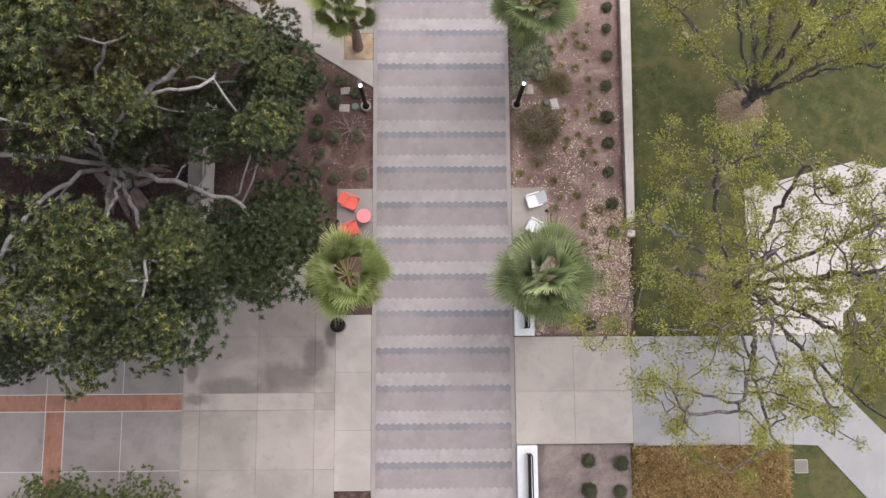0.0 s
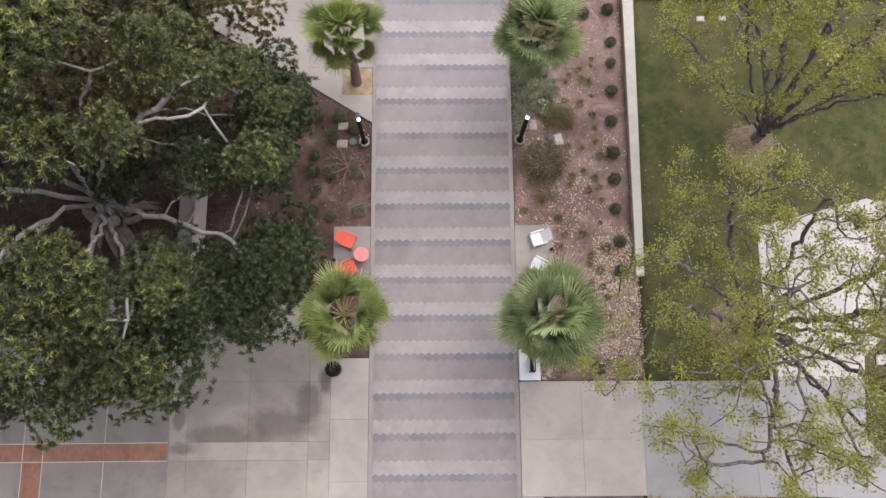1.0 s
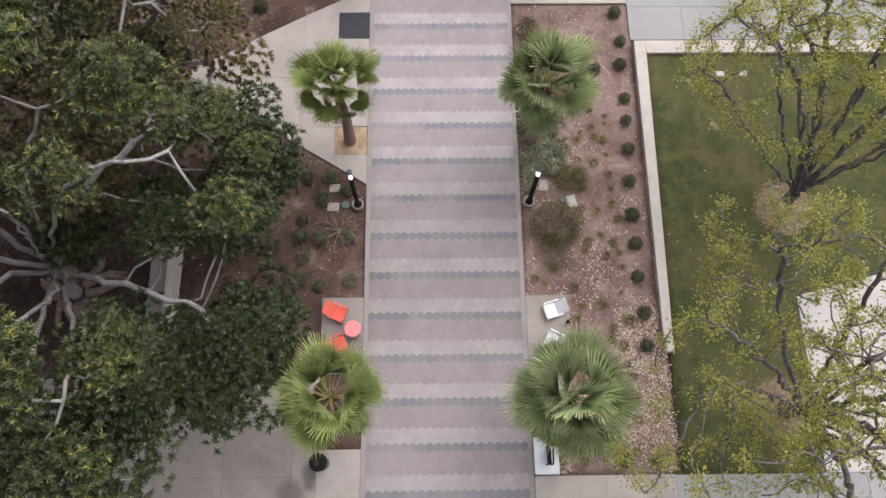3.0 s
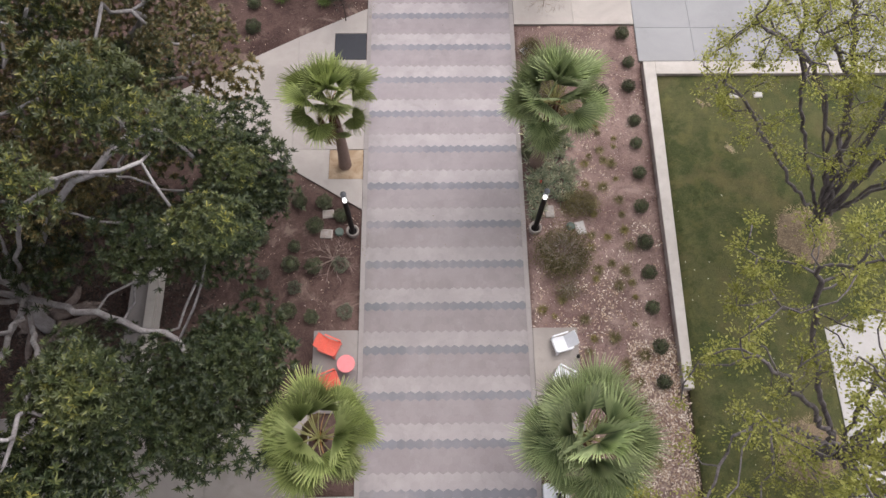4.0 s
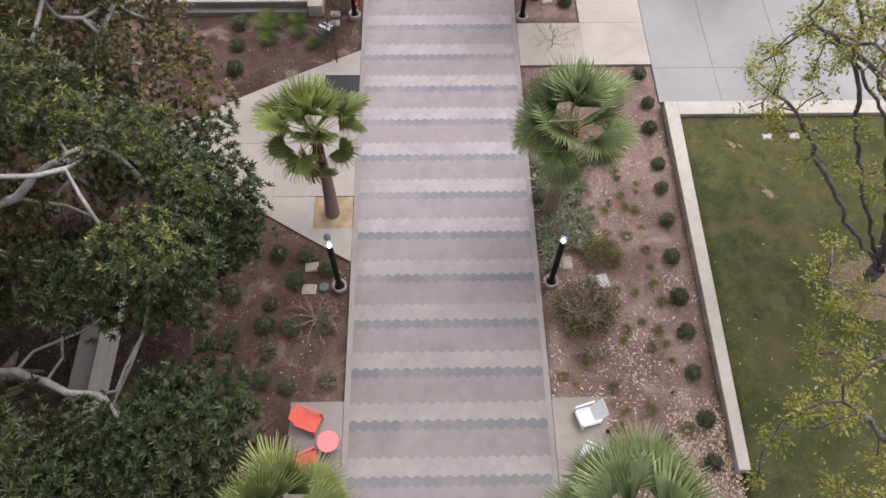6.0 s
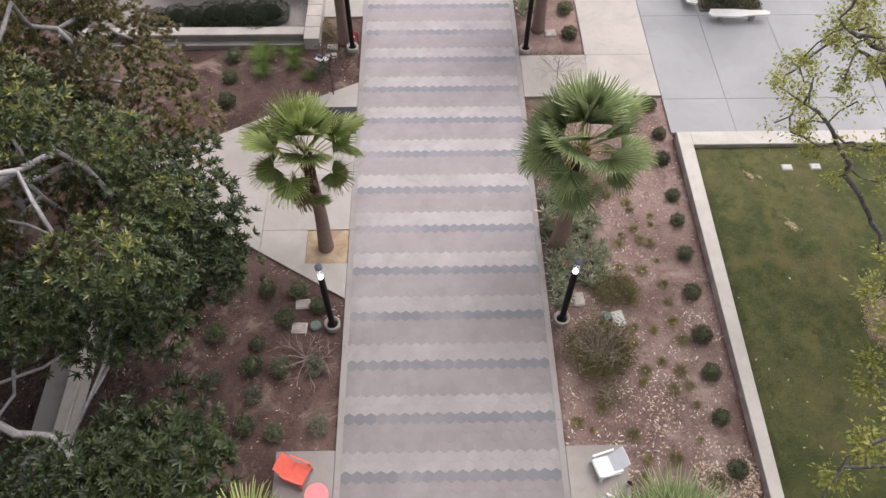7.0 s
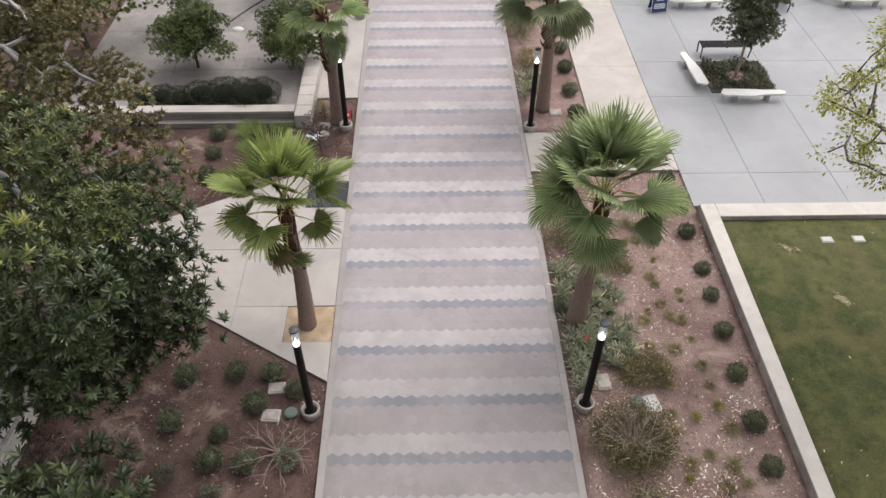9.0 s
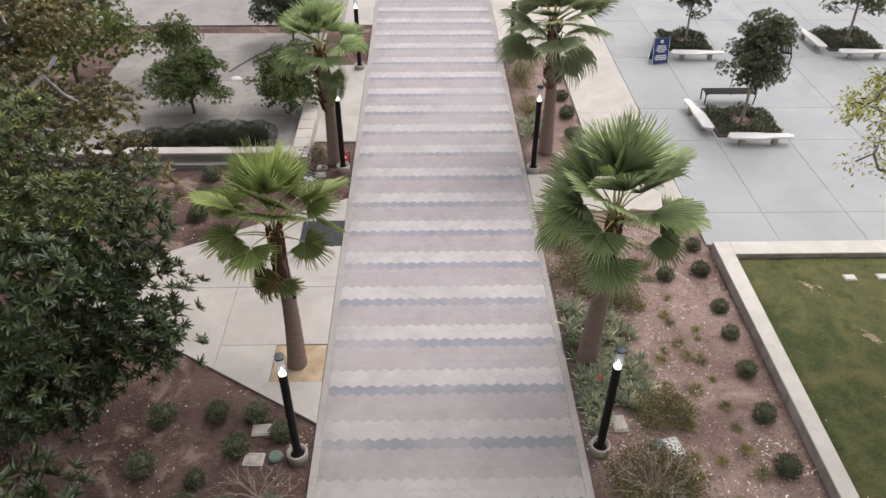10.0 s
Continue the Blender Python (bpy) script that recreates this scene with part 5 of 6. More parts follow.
# the crown's lobed southern edge in plan, shaped to fit the camera's view from above
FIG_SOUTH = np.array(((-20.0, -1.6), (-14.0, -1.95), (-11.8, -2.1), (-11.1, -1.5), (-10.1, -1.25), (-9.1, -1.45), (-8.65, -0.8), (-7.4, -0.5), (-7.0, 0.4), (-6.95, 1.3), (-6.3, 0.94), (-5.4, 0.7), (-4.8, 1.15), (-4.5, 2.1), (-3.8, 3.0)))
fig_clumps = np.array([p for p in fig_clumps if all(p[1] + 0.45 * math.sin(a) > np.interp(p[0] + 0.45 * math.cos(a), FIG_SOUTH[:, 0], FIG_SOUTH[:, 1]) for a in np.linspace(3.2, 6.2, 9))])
fig_clumps = np.concatenate([fig_clumps, [p for p in bough if p[1] < 2.6 or off_sightline(p, FIG_SIGHTLINES) > 0.8]])
FIG_LIMBS = ((-7.3, 6.7, 9.6), (-9.0, 8.0, 9.8), (-9.2, 5.2, 10.2), (-13.3, 8.8, 8.4), (-9.3, 3.0, 9.2), (-8.0, 1.4, 9.2), (-12.2, 1.8, 9.0), (-15.5, 4.6, 8.6), (-15.0, 8.4, 9.0), (-6.6, 4.3, 5.2), (-7.0, 8.8, 7.6), (-11.5, 9.6, 9.8), (-10.6, 0.2, 7.0))
broad_tree("fig_tree", 72, [(-12.5, 6.1, -0.1), (-12.45, 6.15, 0.8), (-12.3, 6.25, 1.7), (-12.1, 6.35, 2.5)], fig_clumps, BARK_FIG, LEAF_FIG, 0.163, 190, 1.04,
           "great spreading fig tree with dark glossy leaves and grey limbs", 0.034, 0.42, 18, 11, LEAF_FIG_YOUNG, FIG_LIMBS, slim=0.255)
mag_clumps = dome_points(frng, (-12.0, 12.5), 5.2, 4.0, 6.4, 2000, 1.25, 0.2, 0.26)
broad_tree("magnolia_tree", 73, [(-12.3, 13.6, -0.1), (-12.3, 13.6, 1.2), (-12.2, 13.6, 2.2)], mag_clumps, BARK_FIG, LEAF_MAG, 0.165, 105, 0.9, "evergreen tree with dark bronze-backed leaves", 0.045, 0.4)
low_clumps = np.concatenate([dome_points(frng, (-13.4, -7.4), 2.3, 1.6, 1.9, 260, 0.8, 0.0, 0.3), dome_points(frng, (-10.9, -6.9), 1.7, 1.4, 1.6, 200, 0.75, 0.0, 0.3)])
broad_tree("young_fig_tree", 74, [(-12.4, -7.4, 0), (-12.4, -7.4, 1.0)], low_clumps, BARK_FIG, LEAF_CITRUS, 0.12, 88, 0.85, "small dark green tree beside the paving", 0.03, 0.2)

# ---- airy trees on the lawn ----


def tufts(rng, name, at, out, material, number, spread, leaf):
    """Loose drooping tufts of small leaves at twig ends."""
    n = len(at)
    many = np.maximum(6, (number * rng.uniform(0.35, 1.3, n)).astype(int))
    own = np.repeat(np.arange(n), many)
    m = len(own)
    size = (spread * rng.uniform(0.6, 1.25, n))[own][:, None]
    p = at[own] + out[own] * size * 0.35 + rng.normal(size=(m, 3)) * size * np.array([0.5, 0.5, 0.36])
    d = unit(p - at[own] + rng.normal(size=(m, 3)) * 0.12 - np.array([0, 0, 0.06]))
    up = unit(np.array([0, 0, 1.0]) + rng.normal(size=(m, 3)) * 0.5)
    size = leaf * rng.uniform(0.6, 1.3, m)
    return leaves_mesh(name, p, d, up, size, size * 0.5, material, 0.2, 0.05)


def airy_tree(seed, trunks, centre, radii, number, label, forks, south=-9.0):
    """A wide open tree: several stout limbs from a low fork, lime leaves in tufts with gaps between."""
    r = np.random.default_rng(seed)
    t = []
    while len(t) < number:
        p = rand_dirs(r, 1)[0] * r.uniform(0.4, 1.0)
        if p[2] < -0.45:
            continue
        p = p * (1 + 0.16 * math.sin(p[0] * 5 + seed) * math.cos(p[1] * 4))
        q = np.array(centre) + p * np.array(radii)
        if noise.noise(Vector(q * 0.42) + Vector((seed, 0, 0))) > -0.04 and q[1] > south:
            t.append(q)
    root = thing("lawn_tree", label=label, category="tree", group="open trees on the lawn")
    nodes, parents = grow(r, trunks, t, 0.34, reach=5.0, kill=0.5, lift=0.04, wander=0.26, most=7000, forks=forks)
    made, rad = branch_mesh("limb", nodes, parents, BARK_LAWN, 0.0185, 2.25, 0.34, 1.35)
    for data in made:
        child(data.name.split(".")[0], data, root)
    kids = np.bincount(parents[1:], minlength=len(nodes))
    ends = np.nonzero((kids == 0) | ((rad < 0.035) & (r.random(len(nodes)) < 0.42)))[0]
    ends = ends[ends > 3]
    out = unit(nodes[ends] - nodes[parents[ends]])
    child("crown", tufts(r, "crown", nodes[ends], out, LEAF_LIME, 135, 0.26, 0.082), root, label="lime green leaves in loose tufts")
    return root


airy_tree(81, [(12.4, 9.4, -0.1), (12.46, 9.46, 0.25), (12.52, 9.52, 0.5)], (11.75, 10.8, 7.5), (4.85, 4.6, 3.6), 1700, "open lime-leaved tree with many dark limbs on the lawn",
          [(7.5, 10.4, 6.9), (7.6, 11.6, 8.0), (8.9, 13.0, 8.8), (8.4, 12.5, 7.0), (9.0, 11.2, 8.2), (10.2, 13.0, 8.4), (11.4, 11.6, 9.2), (13.2, 13.4, 8.4), (14.6, 11.6, 8.2), (15.4, 9.6, 7.4), (11.6, 8.2, 7.0), (13.6, 8.2, 7.2), (9.8, 8.6, 6.8), (12.4, 10.2, 9.8)], 7.9)
airy_tree(82, [(11.1, 2.0, -0.1), (11.2, 1.95, 0.5), (11.3, 1.9, 0.95)], (9.8, 1.0, 7.8), (5.5, 5.1, 3.4), 1650, "open lime-leaved tree shading the pale pad",
          [(5.8, 1.9, 8.4), (5.6, 3.2, 8.8), (8.0, 5.0, 7.8), (8.4, 2.1, 10.4), (8.4, 0.4, 9.8), (13.4, 3.4, 7.4), (14.4, 1.0, 7.2), (13.0, -1.0, 7.4), (9.6, -3.2, 7.2), (11.4, -3.0, 7.0), (8.3, -2.2, 7.6), (12.6, -2.4, 7.2), (10.6, 4.8, 8.2), (11.0, 1.5, 10.6)])
srng_mulch = np.random.default_rng(87)
MULCH = soil("straw_mulch", (0.30, 0.228, 0.162), (0.165, 0.124, 0.088), (0.44, 0.35, 0.245))
for x, y, rr in ((12.25, 9.12, 1.0), (11.0, 2.05, 0.95)):
    root = thing("mulch_ring", at=(x, y, LAWN_SLOPE * max(0, y - 4)), label="round bare ring of straw mulch under the tree", category="mulch", kind="stuff")
    bm = lathe([(0.0, 0.09)] + [(rr * q, 0.085 * (1 - q ** 2.2) - 0.03 * q ** 6) for q in np.linspace(0.12, 1.0, 12)], 64)
    for v in bm.verts:
        q = math.hypot(v.co.x, v.co.y) / rr
        k = 1 + 0.2 * q * (noise.noise(Vector((v.co.x * 1.8, v.co.y * 1.8, x))) + 0.5 * noise.noise(Vector((v.co.x * 6, v.co.y * 6, x))))
        v.co = Vector((v.co.x * k, v.co.y * k, v.co.z + 0.03 * noise.noise(Vector((v.co.x * 5, v.co.y * 5, 2)))))
    child("mulch", from_bm("mulch", bm, MULCH, True), root)
    n = 1700
    a, q = srng_mulch.uniform(0, 6.283, n), np.sqrt(srng_mulch.random(n)) * 1.12
    p = np.stack([np.cos(a) * q * rr, np.sin(a) * q * rr, np.maximum(0.085 * (1 - np.minimum(q, 1) ** 2.2), 0.0) + 0.01], 1)
    child("straw", leaves_mesh("straw", p, rand_dirs(srng_mulch, n) * [1, 1, 0.25] + [0, 0, 0.12], [0, 0, 1.0], srng_mulch.uniform(0.06, 0.2, n), 0.009, LEAF_STRAW), root)

# ---- small trees ----


def small_tree(at, seed, height, spread, leaf_mat, bark_mat, label, category="tree", group="", fork=0.45, number=46, leaf=0.24, cushion=0.42, ros=48, mid=0.64):
    r = np.random.default_rng(seed)
    t = []
    while len(t) < number:
        p = rand_dirs(r, 1)[0] * r.uniform(0.35, 1.0)
        if p[2] > -0.65:
            t.append(np.array([p[0] * spread, p[1] * spread, height * (mid + (1 - mid) * p[2])]))
    root = thing("small_tree", at=(*at, 0), label=label, category=category, group=group)
    trunk = [(0, 0, -0.06), (0.02, 0.01, height * fork * 0.5), (0.0, 0.03, height * fork)]
    nodes, parents = grow(r, trunk, t, 0.18, reach=4.0, kill=0.25, lift=0.08, wander=0.18, most=900)
    made, _ = branch_mesh("limb", nodes, parents, bark_mat, 0.011, 2.2, 0.09, 1.3)
    for data in made:
        child(data.name.split(".")[0], data, root)
    kinds = [clump_mesh(r, "foliage", leaf_mat, ros, leaf, 8, 0.75) for _ in range(3)]
    for i, p in enumerate(t):
        s = cushion * r.uniform(0.75, 1.25)
        child("foliage", kinds[i % 3], root, pose(*p, r.normal() * 14, r.normal() * 14, r.uniform(0, 360)) @ Matrix.Scale(s, 4))
    return root


small_tree((-8.75, 24.2), 91, 2.3, 1.45, LEAF_CITRUS, BARK_DARK, "small round evergreen tree on the terrace", group="terrace trees", fork=0.14, mid=0.55, number=88, cushion=0.36, ros=64, leaf=0.22)
small_tree((-5.32, 24.42), 92, 2.3, 1.35, LEAF_CITRUS, BARK_DARK, "small evergreen tree beside the block wall", group="terrace trees", fork=0.14, mid=0.55, number=84, cushion=0.36, ros=64, leaf=0.22)
small_tree((-10.0, 27.3), 93, 2.1, 0.8, LEAF_CITRUS, BARK_DARK, "slim small evergreen tree on the terrace", group="terrace trees", number=34, fork=0.3, leaf=0.22)
small_tree((-6.0, 30.3), 94, 3.0, 1.5, LEAF_DARK, BARK_DARK, "dark small tree at the terrace edge", group="terrace trees", fork=0.2, number=70, mid=0.55)
small_tree((10.75, 23.2), 95, 4.0, 1.02, LEAF_STREET, BARK_PALE, "young dark-leaved tree in a plaza planter", group="plaza trees", number=52, cushion=0.36, fork=0.33, ros=52, leaf=0.29, mid=0.6)
small_tree((10.74, 30.3), 96, 3.9, 1.1, LEAF_STREET, BARK_PALE, "young dark-leaved tree in a plaza planter", group="plaza trees", number=52, cushion=0.36, fork=0.33, ros=52, leaf=0.29, mid=0.6)
small_tree((17.95, 30.6), 97, 4.2, 1.5, LEAF_CITRUS, BARK_PALE, "young green tree in a plaza planter", group="plaza trees", number=60, cushion=0.4, fork=0.33, mid=0.58)
far_clumps = dome_points(frng, (-13.0, 25.6), 2.1, 2.0, 2.2, 420, 0.85, 0.0, 0.4)
gap_tree = thing("street_tree_trunk", label="dark tree trunk beyond the terrace", category="tree")
bm = bmesh.new()
add_tube(bm, [(-14.55, 32.6, -0.15), (-14.6, 32.6, 1.5), (-14.75, 32.7, 3.2), (-15.0, 32.9, 5.0)], [0.2, 0.15, 0.13, 0.1], 10)
part("trunk", bm, BARK_DARK, gap_tree, smooth=True)
broad_tree("far_tree", 98, [(-13.3, 25.8, -0.1), (-13.3, 25.8, 0.8), (-13.2, 25.7, 1.6)], far_clumps, BARK_DARK, LEAF_BRIGHT, 0.14, 90, 0.8, "green leafy tree beyond the terrace", 0.035, 0.25)

# ---- shrubs ----
srng = np.random.default_rng(41)


def ball_mesh(material, leaves, leaf, lumpy=0.12, flat=0.9, fill=0.35, thin=0.55):
    p = rand_dirs(srng, leaves)
    h = 1 + lumpy * np.sin(p[:, :1] * 5 + 1) * np.cos(p[:, 1:2] * 6 + p[:, 2:] * 3)
    rad = np.where(srng.random((leaves, 1)) < fill, srng.uniform(0.6, 0.92, (leaves, 1)), srng.uniform(0.9, 1.04, (leaves, 1)))
    c = p * h * rad * np.array([1, 1, flat]) + np.array([0, 0, flat * 0.92])
    keep = c[:, 2] > 0
    d = unit(p + rand_dirs(srng, leaves) * 0.8)
    return leaves_mesh("foliage", c[keep], d[keep], unit(rand_dirs(srng, leaves) + p * 0.3)[keep], leaf * srng.uniform(0.7, 1.5, int(keep.sum())), leaf * thin, material)


def core_mesh(material, flat=0.9):
    bm = bmesh.new()
    bmesh.ops.create_icosphere(bm, subdivisions=2, radius=0.62)
    for v in bm.verts:
        v.co = Vector((v.co.x, v.co.y, v.co.z * flat + flat * 0.92))
    return from_bm("core", bm, material, True)


# dark balls inside shrubs and hedge: shade between the leaves, put in as colour
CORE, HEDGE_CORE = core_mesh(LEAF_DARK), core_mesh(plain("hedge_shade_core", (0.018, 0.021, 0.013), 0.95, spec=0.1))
BALLS = [ball_mesh(LEAF_ROUND, 2200, 0.19, 0.2, 0.85, 0.3, 0.36) for _ in range(3)]
BIG_BALLS = [ball_mesh(LEAF_HEDGE, 7000, 0.055, 0.08) for _ in range(2)]
GREYS = [ball_mesh(LEAF_GREYISH, 900, 0.2, 0.25) for _ in range(2)]


def round_shrub(x, y, r, grey=False, label=None, group="clipped round shrubs"):
    root = thing("round_shrub", at=(x, y, -0.06), turn=srng.uniform(0, 360), label=label or ("loose grey-green shrub in the bed" if grey else "small dark green clipped round shrub"), category="shrub", group=group)
    r *= 0.74
    s = Matrix.Diagonal((r, r * srng.uniform(0.92, 1.08), r * srng.uniform(0.85, 1.05), 1))
    child("foliage", (GREYS if grey else BALLS)[int(srng.integers(0, 2))], root, s)
    if not grey:
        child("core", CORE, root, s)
    return root


for i, (x, y) in enumerate(((6.84, 17.41), (6.95, 16.1), (6.84, 15.05), (6.9, 13.6), (6.86, 12.68), (6.84, 11.5), (6.75, 10.2), (6.73, 8.87), (6.75, 7.8), (6.72, 6.6), (6.81, 5.3), (6.79, 4.17), (6.78, 0.45), (5.77, 0.45), (5.85, 14.85))):
    round_shrub(x, y, 0.25 + 0.07 * srng.random())
for x, y in ((5.54, -4.7), (6.78, -4.8), (5.54, -5.8), (6.7, -5.85), (4.62, 20.95), (4.62, 22.35), (4.65, 23.85), (4.66, 25.25), (4.66, 26.8), (-7.15, 19.95), (-7.12, 18.9), (-7.06, 17.75), (3.02, 12.35)):
    round_shrub(x, y, 0.31 + 0.05 * srng.random())
for x, y, r in ((-4.89, 10.48, 0.26), (-4.06, 10.44, 0.27), (-4.33, 9.58, 0.28), (-3.45, 9.95, 0.24), (-5.06, 8.2, 0.27), (-4.29, 8.12, 0.26), (-5.03, 6.6, 0.26), (-6.04, 10.4, 0.28), (-6.12, 9.16, 0.28), (-4.99, 8.84, 0.2), (-4.3, 6.4, 0.22)):
    round_shrub(x, y, r * 1.22)
for x, y, r in ((-3.22, 6.55, 0.3), (-4.89, 7.38, 0.28), (-3.42, 8.15, 0.32), (-5.95, 7.9, 0.25), (-4.1, 19.2, 0.3)):
    round_shrub(x, y, r, True, group="grey shrubs")
hedge = thing("hedge", label="dark clipped rounded hedge behind the terrace wall", category="hedge")
for i, (x, r) in enumerate(((-9.75, 0.42), (-9.1, 0.45), (-8.4, 0.5), (-7.75, 0.56), (-7.0, 0.64), (-6.2, 0.66), (-5.75, 0.6))):
    m = pose(x - 0.3, 21.75 + 0.12 * math.sin(i * 2.3), 0.0, 0, 0, i * 60) @ Matrix.Diagonal((r * 1.15, r, r * 0.8, 1))
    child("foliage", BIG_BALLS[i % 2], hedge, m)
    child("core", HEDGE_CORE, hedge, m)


def blade_mesh(name, material, blades, length, spread, width, arch=0.5, lean=0.35):
    """Arching grass blades from one root."""
    a = srng.uniform(0, 6.28, blades)
    o = np.stack([np.cos(a), np.sin(a), np.zeros(blades)], 1) * (srng.random((blades, 1)) ** 0.5) * spread
    d = unit(np.stack([np.cos(a), np.sin(a), np.full(blades, 1 / max(lean, 0.05))], 1) + srng.normal(size=(blades, 3)) * 0.25)
    L = (length * srng.uniform(0.55, 1.1, blades))[:, None]
    side = unit(np.cross(d, [0, 0, 1]) + srng.normal(size=(blades, 3)) * 0.05) * width
    flatd = unit(d * [1, 1, 0] + 1e-6)
    m1 = o + d * L * 0.5
    tip = o + d * L * (1 - 0.25 * arch) + flatd * L * arch * 0.5 - np.array([0, 0, 1]) * L * arch * 0.25
    v = np.stack([o - side, o + side, m1 + side * 0.8, m1 - side * 0.8, tip], 1).reshape(-1, 3)
    i = np.arange(blades) * 5
    tri = np.concatenate([np.stack([i, i + 1, i + 2], 1), np.stack([i, i + 2, i + 3], 1), np.stack([i + 3, i + 2, i + 4], 1)])
    return arrays_mesh(name, v, tri, material)


TUFT = [blade_mesh("tuft", LEAF_TUFT, 90, 0.22, 0.05, 0.006, 0.8, 0.9) for _ in range(2)]
TUFT_BROWN = [blade_mesh("tuft", LEAF_OLIVE, 110, 0.24, 0.06, 0.006, 0.8, 1.0) for _ in range(2)]
TALL = [blade_mesh("tuft", LEAF_CLUMP, 520, 0.6, 0.14, 0.007, 0.45, 1.0) for _ in range(2)]
for i in range(7):
    for j in range(26):
        x, y = 3.35 + i * 0.55 + srng.normal() * 0.13, 0.6 + j * 0.62 + srng.normal() * 0.15
        if (x < 4.7 and 8.9 < y < 17) or (x < 4.9 and y > 7.2) or (x < 4.4 and y < 6.1) or srng.random() < 0.25 or x > 6.5:
            continue
        root = thing("grass_tuft", at=(x, y, -0.06), turn=srng.uniform(0, 360), label="small tuft of dry olive grass in the litter", category="grass tuft", group="grass tufts")
        child("tuft", (TUFT if srng.random() < 0.35 else TUFT_BROWN)[j % 2], root, Matrix.Scale(srng.uniform(0.6, 1.15), 4))
for x, y, s in ((-6.15, 20.05, 1.1), (-6.1, 19.25, 0.75), (-5.05, 19.6, 0.7), (-5.15, 20.25, 0.8), (-4.45, 19.0, 0.6)):
    root = thing("grass_clump", at=(x, y, -0.06), turn=srng.uniform(0, 360), label="upright green clump of ornamental grass", category="ornamental grass", group="grass clumps")
    child("tuft", TALL[0], root, Matrix.Scale(s, 4))


def loose_shrub(x, y, rx, ry, h, material, label, seed, twigs=70, leaves=1500, leaf=0.06, twig_mat=BARK_PALE):
    """A spreading shrub: many twigs fanning out of the root, with leaves along them."""
    r = np.random.default_rng(seed)
    root = thing("spreading_shrub", at=(x, y, -0.06), label=label, category="shrub", group="spreading shrubs")
    bm = bmesh.new()
    ends = []
    for i in range(twigs):
        a, q = r.uniform(0, 6.28), math.sqrt(r.uniform(0.1, 1))
        e = np.array([math.cos(a) * rx * q, math.sin(a) * ry * q, h * (1.08 - 0.75 * q * q) * r.uniform(0.7, 1.1)])
        k = e * 0.5 + np.array([0, 0, h * 0.14]) + r.normal(size=3) * 0.13 * np.array([rx, ry, h * 0.6])
        add_tube(bm, [(0, 0, 0), tuple(k), tuple(e)], [0.014, 0.010, 0.004], 4)
        ends += [e, e * 0.75 + k * 0.25, e * 0.4 + k * 0.6]
    part("twig_frame", bm, twig_mat, root)
    if leaves:
        ends = np.array(ends)
        c = ends[r.integers(0, len(ends), leaves)] + r.normal(size=(leaves, 3)) * np.array([0.11, 0.11, 0.06])
        c[:, 2] = np.maximum(c[:, 2], 0.02)
        child("foliage", leaves_mesh("foliage", c, rand_dirs(r, leaves) + [0, 0, 0.4], rand_dirs(r, leaves), leaf, leaf * 0.35, material), root)
    return root


loose_shrub(4.65, 10.25, 0.62, 0.6, 0.4, LEAF_OLIVE, "low rounded olive shrub in the bed", 52, 80, 4200)
loose_shrub(3.7, 14.9, 0.85, 1.05, 0.5, LEAF_OLIVE, "low brownish shrub under the palm", 53, 130, 6500)
loose_shrub(3.35, 16.5, 0.5, 0.7, 0.4, LEAF_OLIVE, "low brownish shrub at the bed's corner", 54, 80, 3200)
loose_shrub(4.5, 14.0, 0.55, 0.55, 0.35, LEAF_OLIVE, "low dry shrub in the bed", 55, 60, 2200)
loose_shrub(3.35, 24.2, 0.5, 0.8, 0.55, LEAF_TUFT, "loose green shrub in the narrow bed", 57, 60, 1800)
loose_shrub(3.4, 26.6, 0.5, 1.0, 0.8, LEAF_TUFT, "loose green shrub in the narrow bed", 58, 60, 2200)
loose_shrub(-3.95, 21.2, 0.35, 0.4, 0.4, LEAF_OLIVE, "low brownish shrub under the palm", 61, 40, 700)
loose_shrub(4.0, 5.2 + 2.1, 0.5, 0.4, 0.3, LEAF_OLIVE, "low dry shrub in the litter", 62, 40, 700)


def twiggy(name, at, seed, spread, low, high, stem, number, step, label, category, bark_mat, leaf_mat=None, leaves=0, leaf=0.06, tip=0.0045):
    """A bare or thinly leaved woody plant with fine branching twigs."""
    r = np.random.default_rng(seed)
    t = []
    while len(t) < number:
        p = r.uniform(-1, 1, 3)
        if p[0] ** 2 + p[1] ** 2 + max(0.0, p[2]) ** 2 < 1:
            t.append(np.array([p[0] * spread, p[1] * spread, low + (high - low) * (p[2] + 1) / 2]))
    root = thing(name, at=(*at, -0.06), label=label, category=category)
    nodes, parents = grow(r, [(0, 0, 0), (0.01, 0, stem * 0.5), (0, 0.01, stem)], t, step, reach=4.0, kill=step * 1.2, lift=0.05, wander=0.3, most=1500)
    made, _ = branch_mesh("limb", nodes, parents, bark_mat, tip, 2.9, 0.05, 1.2)
    for data in made:
        child(data.name.split(".")[0], data, root)
    if leaves:
        c = nodes[r.integers(3, len(nodes), leaves)] + r.normal(size=(leaves, 3)) * 0.05
        child("foliage", leaves_mesh("foliage", c, rand_dirs(r, leaves) + [0, 0, 0.3], rand_dirs(r, leaves), leaf, leaf * 0.4, leaf_mat), root)
    return root


